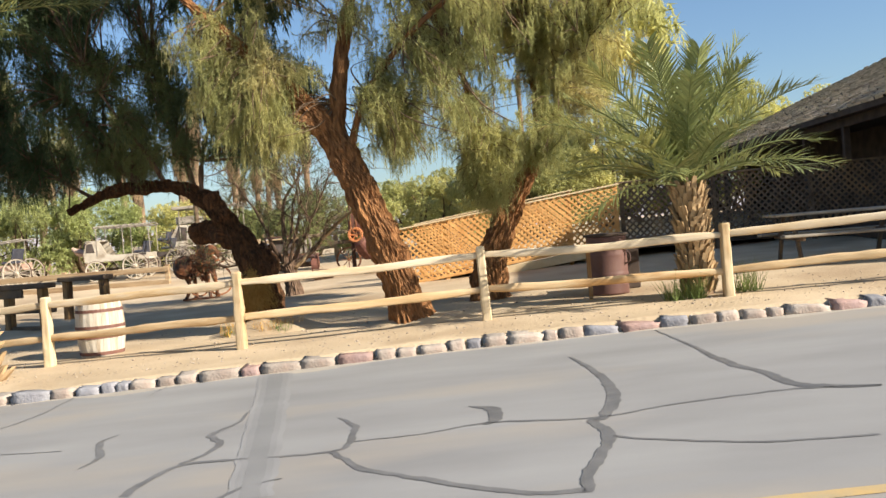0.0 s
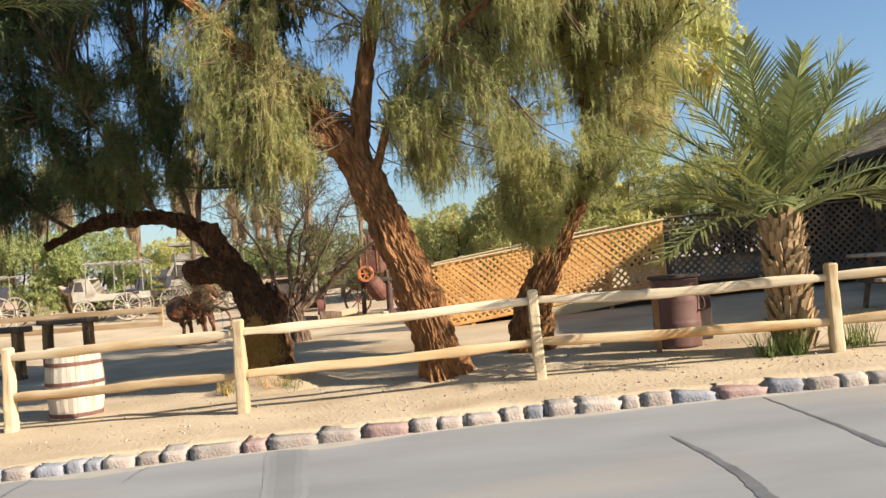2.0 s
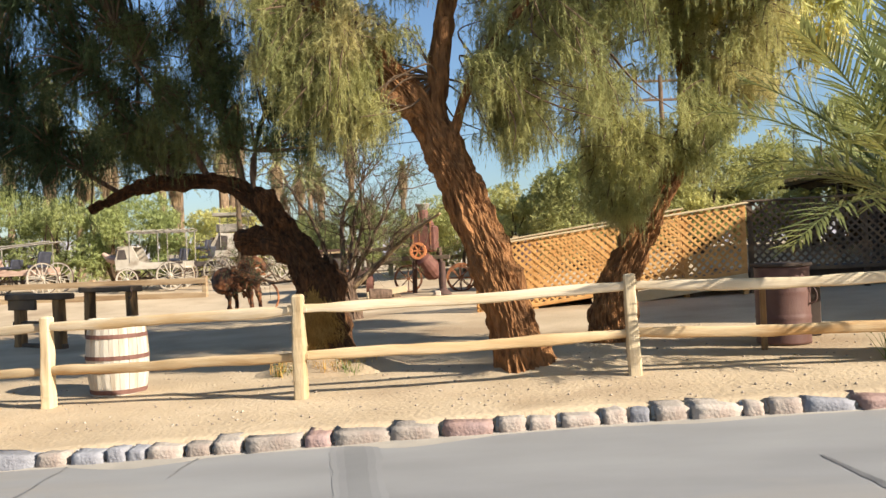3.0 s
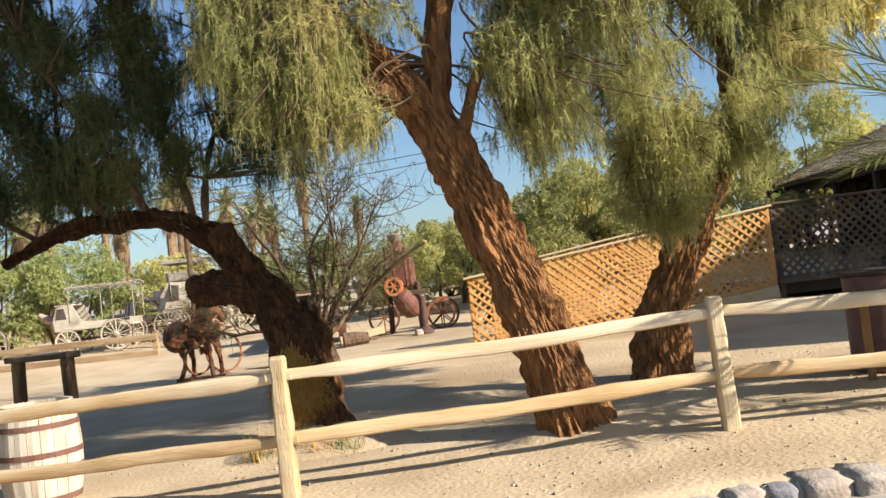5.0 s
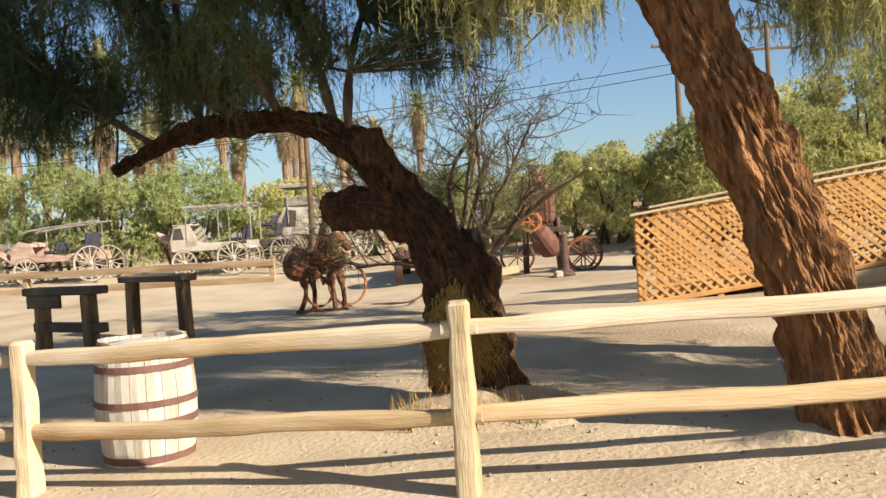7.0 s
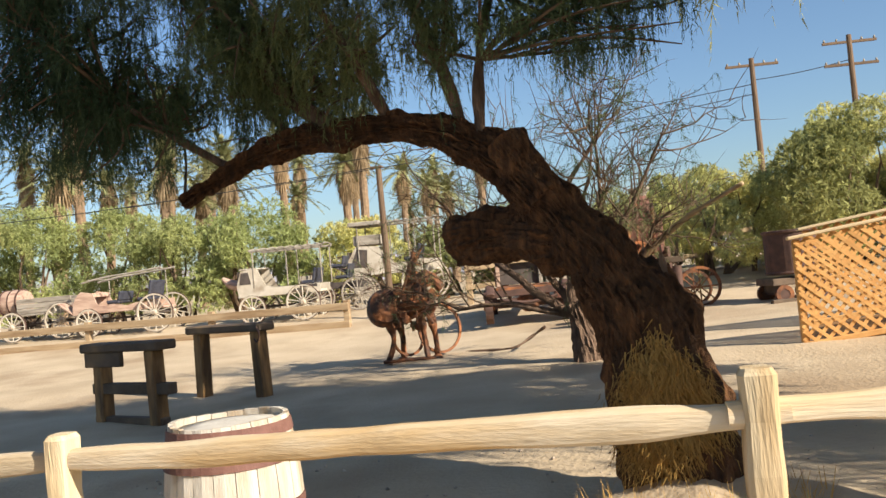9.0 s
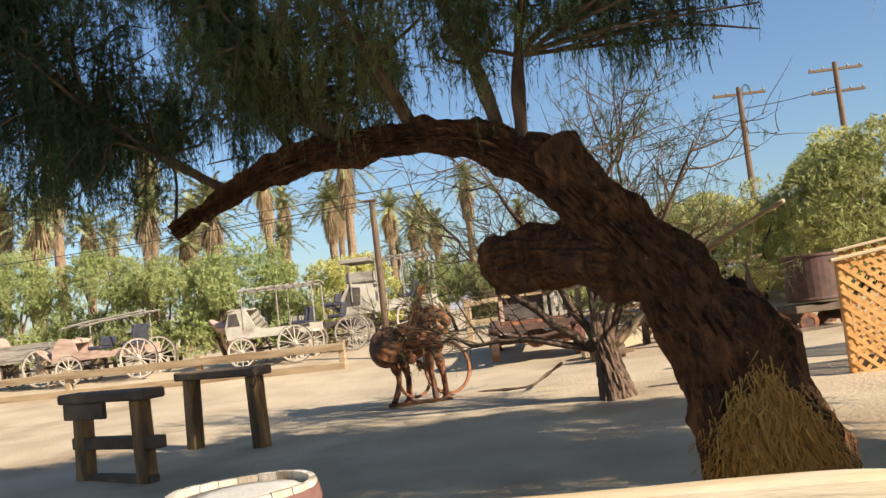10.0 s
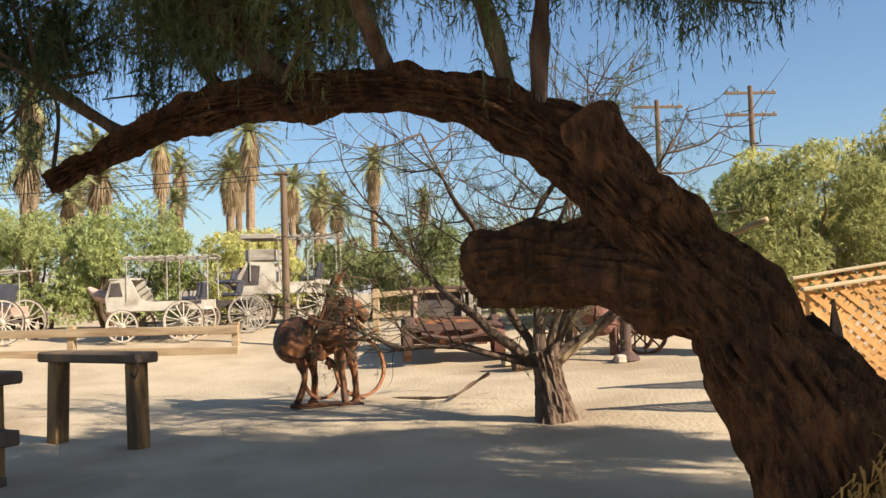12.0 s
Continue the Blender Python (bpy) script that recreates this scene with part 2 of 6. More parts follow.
# ---------------------------------------------------------------- geometry helpers
class Geo:
    """Vertices and faces of one mesh."""

    def __init__(self):
        self.v, self.f = [], []

    def add(self, verts, faces):
        k = len(self.v)
        self.v += [tuple(p) for p in verts]
        self.f += [tuple(i + k for i in q) for q in faces]
        return self

    def box(self, centre, size, m=None, c=0.012):
        """A box with chamfered edges; m turns it about its centre."""
        h = [s / 2 for s in size]
        c = min(c, *(0.3 * s for s in size))
        vs, idx = [], {}
        for sx in (-1, 1):
            for sy in (-1, 1):
                for sz in (-1, 1):
                    for ax in range(3):
                        p = [sx * h[0], sy * h[1], sz * h[2]]
                        for k in range(3):
                            if k != ax:
                                p[k] -= (sx, sy, sz)[k] * c
                        idx[sx, sy, sz, ax] = len(vs)
                        vs.append(Vector(p))
        fs = []
        for ax in range(3):
            b, d = (ax + 1) % 3, (ax + 2) % 3
            for s in (-1, 1):
                q = []
                for sb, sd in ((-1, -1), (1, -1), (1, 1), (-1, 1)):
                    k = [0, 0, 0]
                    k[ax], k[b], k[d] = s, sb, sd
                    q.append(idx[(*k, ax)])
                fs.append(q if s > 0 else q[::-1])
            for sb in (-1, 1):
                for sd in (-1, 1):
                    k0, k1 = [0, 0, 0], [0, 0, 0]
                    k0[ax], k0[b], k0[d] = -1, sb, sd
                    k1[ax], k1[b], k1[d] = 1, sb, sd
                    q = [idx[(*k0, b)], idx[(*k1, b)], idx[(*k1, d)], idx[(*k0, d)]]
                    fs.append(q if sb * sd < 0 else q[::-1])
        for sx in (-1, 1):
            for sy in (-1, 1):
                for sz in (-1, 1):
                    q = [idx[sx, sy, sz, 0], idx[sx, sy, sz, 1], idx[sx, sy, sz, 2]]
                    fs.append(q if sx * sy * sz > 0 else q[::-1])
        t = m.to_3x3() if m else Matrix.Identity(3)
        return self.add([t @ p + Vector(centre) for p in vs], fs)

    def beam(self, a, b, w, h, c=0.01):
        """A squared beam from a to b."""
        a, b = Vector(a), Vector(b)
        d = b - a
        q = d.to_track_quat("X", "Z").to_matrix()
        return self.box((a + b) / 2, (d.length, w, h), q, c)

    def tube(self, path, radii, seg=8, rough=0.0, freq=3.0, squash=1.0, cap=True, ridges=0.0, seed=0.0, square=0.0):
        """A tapered tube along a path, squared off where square is its power; rough displaces it by noise, ridges by long stringy furrows."""
        path = [Vector(p) for p in path]
        n = len(path)
        if isinstance(radii, (int, float)):
            radii = [radii] * n
        vs, fs, up = [], [], None
        run = 0.0
        for i, p in enumerate(path):
            d = (path[min(i + 1, n - 1)] - path[max(i - 1, 0)]).normalized()
            if i:
                run += (p - path[i - 1]).length
            if up is None:
                up = Vector((0, 0, 1)) if abs(d.z) < 0.8 else Vector((1, 0, 0))
            up = (up - d * up.dot(d)).normalized()
            side = d.cross(up)
            for k in range(seg):
                a = 2 * math.pi * k / seg
                o = side * math.cos(a) + up * math.sin(a) * squash
                r = radii[i]
                if square:
                    r /= (abs(math.cos(a)) ** square + abs(math.sin(a)) ** square) ** (1 / square)
                if rough:
                    r += rough * noise.noise(Vector((p.x + o.x * r, p.y + o.y * r, p.z + o.z * r)) * freq + Vector((seed, 0, 0)))
                if ridges:
                    r += ridges * (abs(noise.noise(Vector((math.cos(a) * 6 + seed, math.sin(a) * 6, run * 4.2)))) * 2.2
                                   + abs(noise.noise(Vector((math.cos(a) * 13 + seed, math.sin(a) * 13, run * 8)))) - 0.7)
                vs.append(p + o * r)
        for i in range(n - 1):
            for k in range(seg):
                j = (k + 1) % seg
                fs.append((i * seg + k, i * seg + j, (i + 1) * seg + j, (i + 1) * seg + k))
        if cap:
            fs.append(tuple(range(seg))[::-1])
            fs.append(tuple((n - 1) * seg + k for k in range(seg)))
        return self.add(vs, fs)

    def lathe(self, profile, seg=24, m=None):
        """A closed turned shape from (radius, height) pairs about z."""
        vs, fs = [], []
        for r, z in profile:
            for k in range(seg):
                a = 2 * math.pi * k / seg
                vs.append(Vector((r * math.cos(a), r * math.sin(a), z)))
        for i in range(len(profile) - 1):
            for k in range(seg):
                j = (k + 1) % seg
                fs.append((i * seg + k, i * seg + j, (i + 1) * seg + j, (i + 1) * seg + k))
        fs.append(tuple(range(seg))[::-1])
        fs.append(tuple((len(profile) - 1) * seg + k for k in range(seg)))
        return self.add([m @ p for p in vs] if m else vs, fs)

    def ring(self, r0, r1, w, seg=28, m=None):
        """A flat hoop: inner and outer radius, width along z."""
        vs, fs = [], []
        for k in range(seg):
            a = 2 * math.pi * k / seg
            for r, z in ((r0, -w / 2), (r1, -w / 2), (r1, w / 2), (r0, w / 2)):
                vs.append(Vector((r * math.cos(a), r * math.sin(a), z)))
        for k in range(seg):
            j = (k + 1) % seg
            for q in range(4):
                s = (q + 1) % 4
                fs.append((k * 4 + q, j * 4 + q, j * 4 + s, k * 4 + s))
        return self.add([m @ p for p in vs] if m else vs, fs)


def mesh_of(name, geo, mat, smooth=False):
    me = bpy.data.meshes.new(name)
    me.from_pydata(geo.v, [], geo.f)
    me.materials.append(mat)
    if smooth:
        me.shade_smooth()
    me.update()
    return me


def part(name, geo, mat, parent=None, label="", smooth=False):
    ob = new(name, mesh_of(name, geo, mat, smooth))
    ob.parent = parent
    if label:
        ob["label"] = label
    return ob


def thing(name, label, category, m=None, group="", kind=""):
    ob = new(name)
    ob.empty_display_size = 0.2
    if m:
        ob.matrix_world = m
    return tagged(ob, label, category, group, kind)


def smooth_path(points, steps=6):
    """A Catmull-Rom curve through the points."""
    P = [Vector(p) for p in points]
    out = []
    for i in range(len(P) - 1):
        p0, p1, p2, p3 = P[max(i - 1, 0)], P[i], P[i + 1], P[min(i + 2, len(P) - 1)]
        for k in range(steps):
            t = k / steps
            out.append(0.5 * (2 * p1 + (p2 - p0) * t + (2 * p0 - 5 * p1 + 4 * p2 - p3) * t * t + (3 * p1 - p0 - 3 * p2 + p3) * t ** 3))
    return out + [P[-1]]


def spread(values, n):
    """n values read evenly along a list."""
    return [float(v) for v in np.interp(np.linspace(0, 1, n), np.linspace(0, 1, len(values)), values)]


def triangles(name, pts, mat, parent=None, label="", per=3):
    """One mesh of loose triangles or quads from an array of corner points."""
    pts = np.asarray(pts, dtype=np.float32).reshape(-1, 3)
    n = len(pts) // per
    me = bpy.data.meshes.new(name)
    me.vertices.add(len(pts))
    me.vertices.foreach_set("co", pts.ravel())
    me.loops.add(len(pts))
    me.loops.foreach_set("vertex_index", np.arange(len(pts), dtype=np.int32))
    me.polygons.add(n)
    me.polygons.foreach_set("loop_start", np.arange(0, n * per, per, dtype=np.int32))
    me.materials.append(mat)
    me.update(calc_edges=True)
    ob = new(name, me)
    ob.parent = parent
    if label:
        ob["label"] = label
    return ob


# ---------------------------------------------------------------- ground
def clamp(v, a, b):
    return max(a, min(b, v))


def dirt(x, y):
    return 0.17 + 0.033 * clamp(x, -9, 7) + 0.03 * (clamp(y, 5, 33) - 13) + 0.06 * (clamp(y, 26.5, 31.5) - 26.5)


def ground_z(x, y):
    return dirt(x, y) + 0.022 * noise.noise(Vector((x * 0.7, y * 0.7, 0))) + 0.010 * noise.noise(Vector((x * 2.6, y * 2.6, 3)))


def road_z(x, y):
    return 0.033 * (clamp(x, -30, 30) - 1.04) + 0.012 * (clamp(y, -25, 14) - 7.55)


def kerb_y(x):
    return float(np.interp(x, (-40, -5, -3.6, 0, 2.3, 4.6, 40), (10.2, 11.12, 11.2, 11.5, 11.5, 11.35, 9.5)))


def axis(lo, hi, step, far):
    core = np.arange(lo, hi + step / 2, step)
    out = np.geomspace(1.0, far, 14)
    return np.concatenate((lo - out[::-1], core, hi + out))


XS = axis(-20, 12, 0.22, 900)
inner = np.concatenate((np.arange(0.16, 14, 0.16), np.arange(14, 26, 0.5), 26 + np.geomspace(1, 900, 14)))
vs, fs = [], []
VS = np.concatenate((-np.geomspace(1, 900, 16)[::-1], (0.02, 0.06), inner))
for v in VS:
    for x in XS:
        y = kerb_y(float(x)) + float(v)
        z = ground_z(x, y) if v > 0.1 else road_z(x, y) - 0.06
        vs.append((float(x), y, z))
w = len(XS)
for j in range(len(VS) - 1):
    for i in range(w - 1):
        fs.append((j * w + i, j * w + i + 1, (j + 1) * w + i + 1, (j + 1) * w + i))
ground = part("ground", Geo().add(vs, fs), SAND, smooth=True)
tagged(ground, "pale trodden sandy dirt ground with scattered pebbles", "ground", kind="structure")

RX = axis(-20, 20, 0.8, 300)
RV = np.concatenate((-np.geomspace(14, 70, 8)[::-1], np.arange(-13, 0.1, 0.5), (0.1,)))
vs, fs = [], []
for v in RV:
    for x in RX:
        y = kerb_y(float(x)) + float(v)
        vs.append((float(x), y, road_z(x, y) + 0.0012 * noise.noise(Vector((x, y, 0)))))
w = len(RX)
for j in range(len(RV) - 1):
    for i in range(w - 1):
        fs.append((j * w + i, j * w + i + 1, (j + 1) * w + i + 1, (j + 1) * w + i))
road = part("road", Geo().add(vs, fs), ASPHALT, smooth=True)
tagged(road, "sun-bleached grey asphalt road with sealed cracks", "road", kind="structure")


def strip(name, points, widths, mat, lift=0.0035, wobble=0.35):
    """A thin irregular band lying on the road."""
    path = smooth_path([(x, y, 0) for x, y in points], 22)
    ws = spread(widths, len(path))
    g = Geo()
    vs, fs = [], []
    for i, p in enumerate(path):
        d = (path[min(i + 1, len(path) - 1)] - path[max(i - 1, 0)]).normalized()
        n = Vector((-d.y, d.x, 0))
        j = p + n * (0.06 * wobble * noise.noise(Vector((p.x * 3, p.y * 3, 7))) + 0.035 * wobble * noise.noise(Vector((p.x * 9, p.y * 9, 5))))
        wl = ws[i] * (1 + wobble * noise.noise(Vector((p.x * 5, p.y * 5, 1))) + wobble * noise.noise(Vector((p.x * 17, p.y * 17, 2))))
        wr = ws[i] * (1 + wobble * noise.noise(Vector((p.x * 5, p.y * 5, 9))) + wobble * noise.noise(Vector((p.x * 17, p.y * 17, 4))))
        for q in (j + n * wl / 2, j - n * wr / 2):
            vs.append((q.x, q.y, road_z(q.x, q.y) + lift))
    for i in range(len(path) - 1):
        fs.append((2 * i, 2 * i + 1, 2 * i + 3, 2 * i + 2))
    return part(name, g.add(vs, fs), mat, road)


CRACKS = [
    ([(1.11, 10.23), (1.24, 9.11), (1.22, 8.22), (1.05, 7.6), (0.96, 7.52), (1.0, 7.04), (0.79, 6.42), (0.72, 6.01)], [0.02, 0.079, 0.112, 0.086, 0.066, 0.099, 0.079, 0.066]),
    ([(-0.88, 7.43), (-0.61, 6.92), (-0.15, 6.53), (0.15, 6.26), (0.48, 6.07), (0.72, 6.05)], [0.04, 0.059, 0.059, 0.066, 0.059, 0.066]),
    ([(-1.01, 8.52), (-0.84, 8.15), (-0.79, 7.62), (-0.88, 7.43), (-1.33, 7.45), (-1.99, 7.49), (-2.16, 6.85)], [0.013, 0.059, 0.053, 0.04, 0.046, 0.059, 0.079]),
    ([(-0.77, 7.66), (-0.29, 7.66), (0.25, 7.79), (0.97, 7.6), (1.61, 7.76), (2.46, 7.82), (3.04, 7.66)], [0.02, 0.026, 0.04, 0.033, 0.033, 0.04, 0.04]),
    ([(0.07, 8.42), (0.25, 8.25), (0.28, 7.89), (0.2, 7.74)], [0.007, 0.106, 0.119, 0.04]),
    ([(2.22, 11.39), (2.32, 10.01), (2.35, 9.14), (2.49, 8.54), (2.58, 7.92), (3.04, 7.66)], [0.013, 0.04, 0.092, 0.079, 0.119, 0.066]),
    ([(1.03, 7.07), (1.39, 6.81), (1.84, 6.6), (2.48, 6.49)], [0.033, 0.033, 0.033, 0.033]),
    ([(-1.95, 9.17), (-1.93, 8.73), (-2.05, 8.39), (-1.88, 8.06), (-1.91, 7.75), (-2.01, 7.53)], [0.02, 0.04, 0.066, 0.059, 0.053, 0.046]),
    ([(-2.97, 8.78), (-3.06, 8.54), (-2.83, 8.05), (-2.85, 7.72)], [0.013, 0.053, 0.059, 0.02]),
    ([(-1.12, 6.88), (-1.34, 6.76), (-1.47, 6.59)], [0.02, 0.046, 0.04]),
    ([(-4.56, 9.67), (-4.45, 10.23), (-4.52, 11.27)], [0.02, 0.026, 0.013]),
    ([(-3.89, 8.49), (-3.57, 8.43), (-3.3, 8.38)], [0.02, 0.02, 0.013]),
    ([(-3.44, 10.59), (-3.45, 11.02), (-3.39, 11.33)], [0.013, 0.02, 0.013]),
]
for points, widths in CRACKS:
    strip('sealed_crack', points, widths, TAR)
for w, m in ((1.15, STAINEDGE), (0.85, STAIN), (0.5, STAINCORE)):
    strip('worn_track', [(-2.33, 12.01), (-1.79, 9.33), (-1.4, 7.34), (-1.24, 6.51)], [0.34 * w, 0.30 * w, 0.27 * w, 0.25 * w], m, 0.0045 - 0.0015 * w, 0.12)
strip('yellow_line', [(-14, 5.35), (-5, 5.5), (2, 5.62), (14, 5.7)], [0.11, 0.11], YELLOW, 0.004, 0.05)

# sand drifted along the edge of the road
vs, fs = [], []
n = 160
for i in range(n):
    x = -14 + 26 * i / (n - 1)
    reach = 0.05 + 0.32 * max(0.0, noise.noise(Vector((x * 0.9, 3, 0))) + 0.1) + 0.04 * noise.noise(Vector((x * 5, 1, 0)))
    for v in (0.09, 0.0, -reach * 0.5, -reach):
        y = kerb_y(x) + v
        vs.append((x, y, road_z(x, y) + (0.012, 0.009, 0.006, 0.0005)[(0.09, 0.0, -reach * 0.5, -reach).index(v)]))
for i in range(n - 1):
    for j in range(3):
        fs.append((i * 4 + j, i * 4 + j + 1, i * 4 + j + 5, i * 4 + j + 4))
part("drifted_dust", Geo().add(vs, fs), DUST, road, smooth=True)

# ---------------------------------------------------------------- kerb of field stones
kerb = thing("kerb", "low kerb of mixed grey, tan and reddish field stones set in mortar", "kerb", kind="structure")
rng = random.Random(4)


def stone_mesh(w, d, h, mat, seed):
    bm = bmesh.new()
    bmesh.ops.create_cube(bm, size=1)
    bmesh.ops.subdivide_edges(bm, edges=bm.edges[:], cuts=3, use_grid_fill=True)
    for v in bm.verts:
        p = v.co * 2
        n = p.normalized() * 1.25
        q = p.lerp(n, 0.13)
        q += 0.15 * noise.noise_vector(p * 1.3 + Vector((seed * 3.1, 0, 0)))
        v.co = Vector((q.x * w / 2, q.y * d / 2, q.z * h / 2))
    me = bpy.data.meshes.new("stone")
    bm.to_mesh(me)
    bm.free()
    me.materials.append(mat)
    me.shade_smooth()
    return me


x = -9.0
k = 0
while x < 9.5:
    w = rng.choice((0.14, 0.2, 0.24, 0.28, 0.31, 0.36, 0.42)) * rng.uniform(0.9, 1.1)
    mat = rng.choice((STONE, STONE, STONE, STONEGREY, STONEGREY, STONERED))
    h = rng.uniform(0.13, 0.165)
    cx = x + w / 2
    y = kerb_y(cx) + 0.13
    z = road_z(cx, y) + h * 0.27
    ob = new("stone", stone_mesh(w * 1.03, 0.30, h, mat, k))
    slope = math.degrees(math.atan2(kerb_y(cx + 0.2) - kerb_y(cx - 0.2), 0.4))
    ob.matrix_world = pose(cx, y, z - 0.008, rng.uniform(-4, 4), 2 + rng.uniform(-4, 4), slope + rng.uniform(-6, 6))
    ob.parent = kerb
    g = Geo().tube([(0, 0.03, -0.08), (0.0, 0.0, 0.02), (0.005, 0.06, 0.075)], [0.02, 0.024, 0.016], 6, 0.01, 20, seed=k)
    mo = part("mortar_joint", g, MORTAR, kerb)
    mo.matrix_world = pose(x, kerb_y(x) + 0.06, road_z(x, y) + 0.02)
    x += w + rng.uniform(0.025, 0.055)
    k += 1


# ---------------------------------------------------------------- split rail fence
fence = thing("split_rail_fence", "two-rail split cedar fence, pale and sun-bleached", "fence")
POSTS = [(-12.1, 13.9), (-8.95, 13.6), (-5.85, 13.26), (-3.0, 12.86), (0.32, 13.04), (3.47, 12.71), (6.1, 12.35), (9.2, 12.0)]


def fence_post(x, y, top, lean, seed):
    r = random.Random(seed)
    z0 = ground_z(x, y)
    g = Geo()
    n = 15
    path = [(x + lean * (i / (n - 1)), y, z0 - 0.15 + (top - z0 + 0.15) * i / (n - 1)) for i in range(n)]
    rad = [0.076 - 0.012 * i / (n - 1) for i in range(n)]
    rad[-1] *= 0.8
    path[-2] = tuple(u + 0.75 * (w - u) for u, w in zip(path[-2], path[-1]))
    g.tube(path, rad, 20, 0.016, 6, 0.9, seed=seed * 1.7, square=5.0)
    part("post", g, SPLITV, fence)


def fence_rail(a, b, za, zb, seed, mat, fat=0.046):
    n = 60
    g = Geo()
    path, rad = [], []
    for i in range(n):
        t = i / (n - 1)
        sag = -0.02 * math.sin(math.pi * t)
        wob = 0.035 * noise.noise(Vector((t * 2.3, seed * 3.3, 0))) * math.sin(math.pi * t)
        path.append((a[0] + (b[0] - a[0]) * t, a[1] + (b[1] - a[1]) * t + 0.02 * noise.noise(Vector((t * 3, seed, 5))), za + (zb - za) * t + sag + wob))
        end = min(t, 1 - t)
        rad.append(fat * (0.62 + 0.38 * min(1, end * 7)))
    g.tube(path, rad, 18, 0.010, 3.2, 1.18, seed=seed * 2.9, square=3.4)
    part("rail", g, mat, fence)


TOPS = [0.80, 0.87, 0.96, 1.11, 1.18, 1.235, 1.32, 1.4]
for i, ((px, py), top) in enumerate(zip(POSTS, TOPS)):
    fence_post(px, py, top, (0.02, 0, 0.01, 0.0, -0.03, 0.0, 0.02, 0)[i], i + 1)
for i in range(len(POSTS) - 1):
    a, b = POSTS[i], POSTS[i + 1]
    d = (Vector(b) - Vector(a)).normalized() * 0.10
    a2, b2 = (a[0] - d.x, a[1] - d.y), (b[0] + d.x, b[1] + d.y)
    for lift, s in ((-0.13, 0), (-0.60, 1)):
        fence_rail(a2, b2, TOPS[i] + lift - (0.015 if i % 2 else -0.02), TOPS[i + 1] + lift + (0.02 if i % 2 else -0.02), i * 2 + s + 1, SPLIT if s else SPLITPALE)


# ---------------------------------------------------------------- foliage
def sprays(roots, rng, length, needles, size, droop=0.75, width=0.11, fan=0.5, lean=(0, 0), spray_noise=0.34):
    """Feathery hanging twigs: each root carries one drooping twig set with slim scale-leaves. Returns triangle corners."""
    roots = np.asarray(roots)
    n = len(roots)
    L = length * rng.uniform(0.55, 1.25, n)
    az = rng.uniform(0, 2 * np.pi, n)
    out = fan * rng.uniform(0.2, 1.0, n)
    s = (np.arange(needles) + 0.5) / needles
    s = np.clip(s[None, :] + rng.uniform(-0.04, 0.04, (n, needles)), 0, 1)
    hx = np.cos(az) * out + lean[0]
    hy = np.sin(az) * out + lean[1]
    px = roots[:, None, 0] + L[:, None] * (hx[:, None] * s * (1 - 0.35 * s))
    py = roots[:, None, 1] + L[:, None] * (hy[:, None] * s * (1 - 0.35 * s))
    pz = roots[:, None, 2] + L[:, None] * (0.25 * s - droop * 1.25 * s * s)
    base = np.stack((px, py, pz), -1)
    d = np.stack((hx[:, None] * (1 - 0.7 * s), hy[:, None] * (1 - 0.7 * s), 0.25 - 2.5 * droop * s), -1)
    d += rng.normal(0, spray_noise, d.shape)
    d /= np.linalg.norm(d, axis=-1, keepdims=True)
    ln = size * rng.uniform(0.6, 1.4, (n, needles, 1)) * (1.1 - 0.4 * s[..., None])
    side = np.cross(d, rng.normal(0, 1, d.shape))
    side /= np.linalg.norm(side, axis=-1, keepdims=True)
    side = side * ln * width
    return np.stack((base - side, base + side, base + d * ln), 2).reshape(-1, 3)


def grow(start, direction, length, r0, rng, bend=0.25, lift=0.0, seg=9):
    """A crooked branch; returns its points and radii."""
    p, d = Vector(start), Vector(direction).normalized()
    pts, rad = [p.copy()], [r0]
    for i in range(seg):
        d = (d + Vector(rng.normal(0, bend, 3)) + Vector((0, 0, lift))).normalized()
        p = p + d * length / seg
        pts.append(p.copy())
        rad.append(r0 * (1 - 0.85 * (i + 1) / seg))
    return pts, rad


def on_path(path, t):
    k = t * (len(path) - 1)
    i = min(int(k), len(path) - 2)
    return Vector(path[i]).lerp(Vector(path[i + 1]), k - i)


def limb_part(name, points, radii, mat, parent, seg=24, steps=8, rough=0.03, ridges=0.0, seed=0.0, label=""):
    path = smooth_path(points, steps)
    g = Geo().tube(path, spread(radii, len(path)), seg, rough, 3.5, ridges=ridges, seed=seed)
    return part(name, g, mat, parent, label, smooth=ridges == 0), path


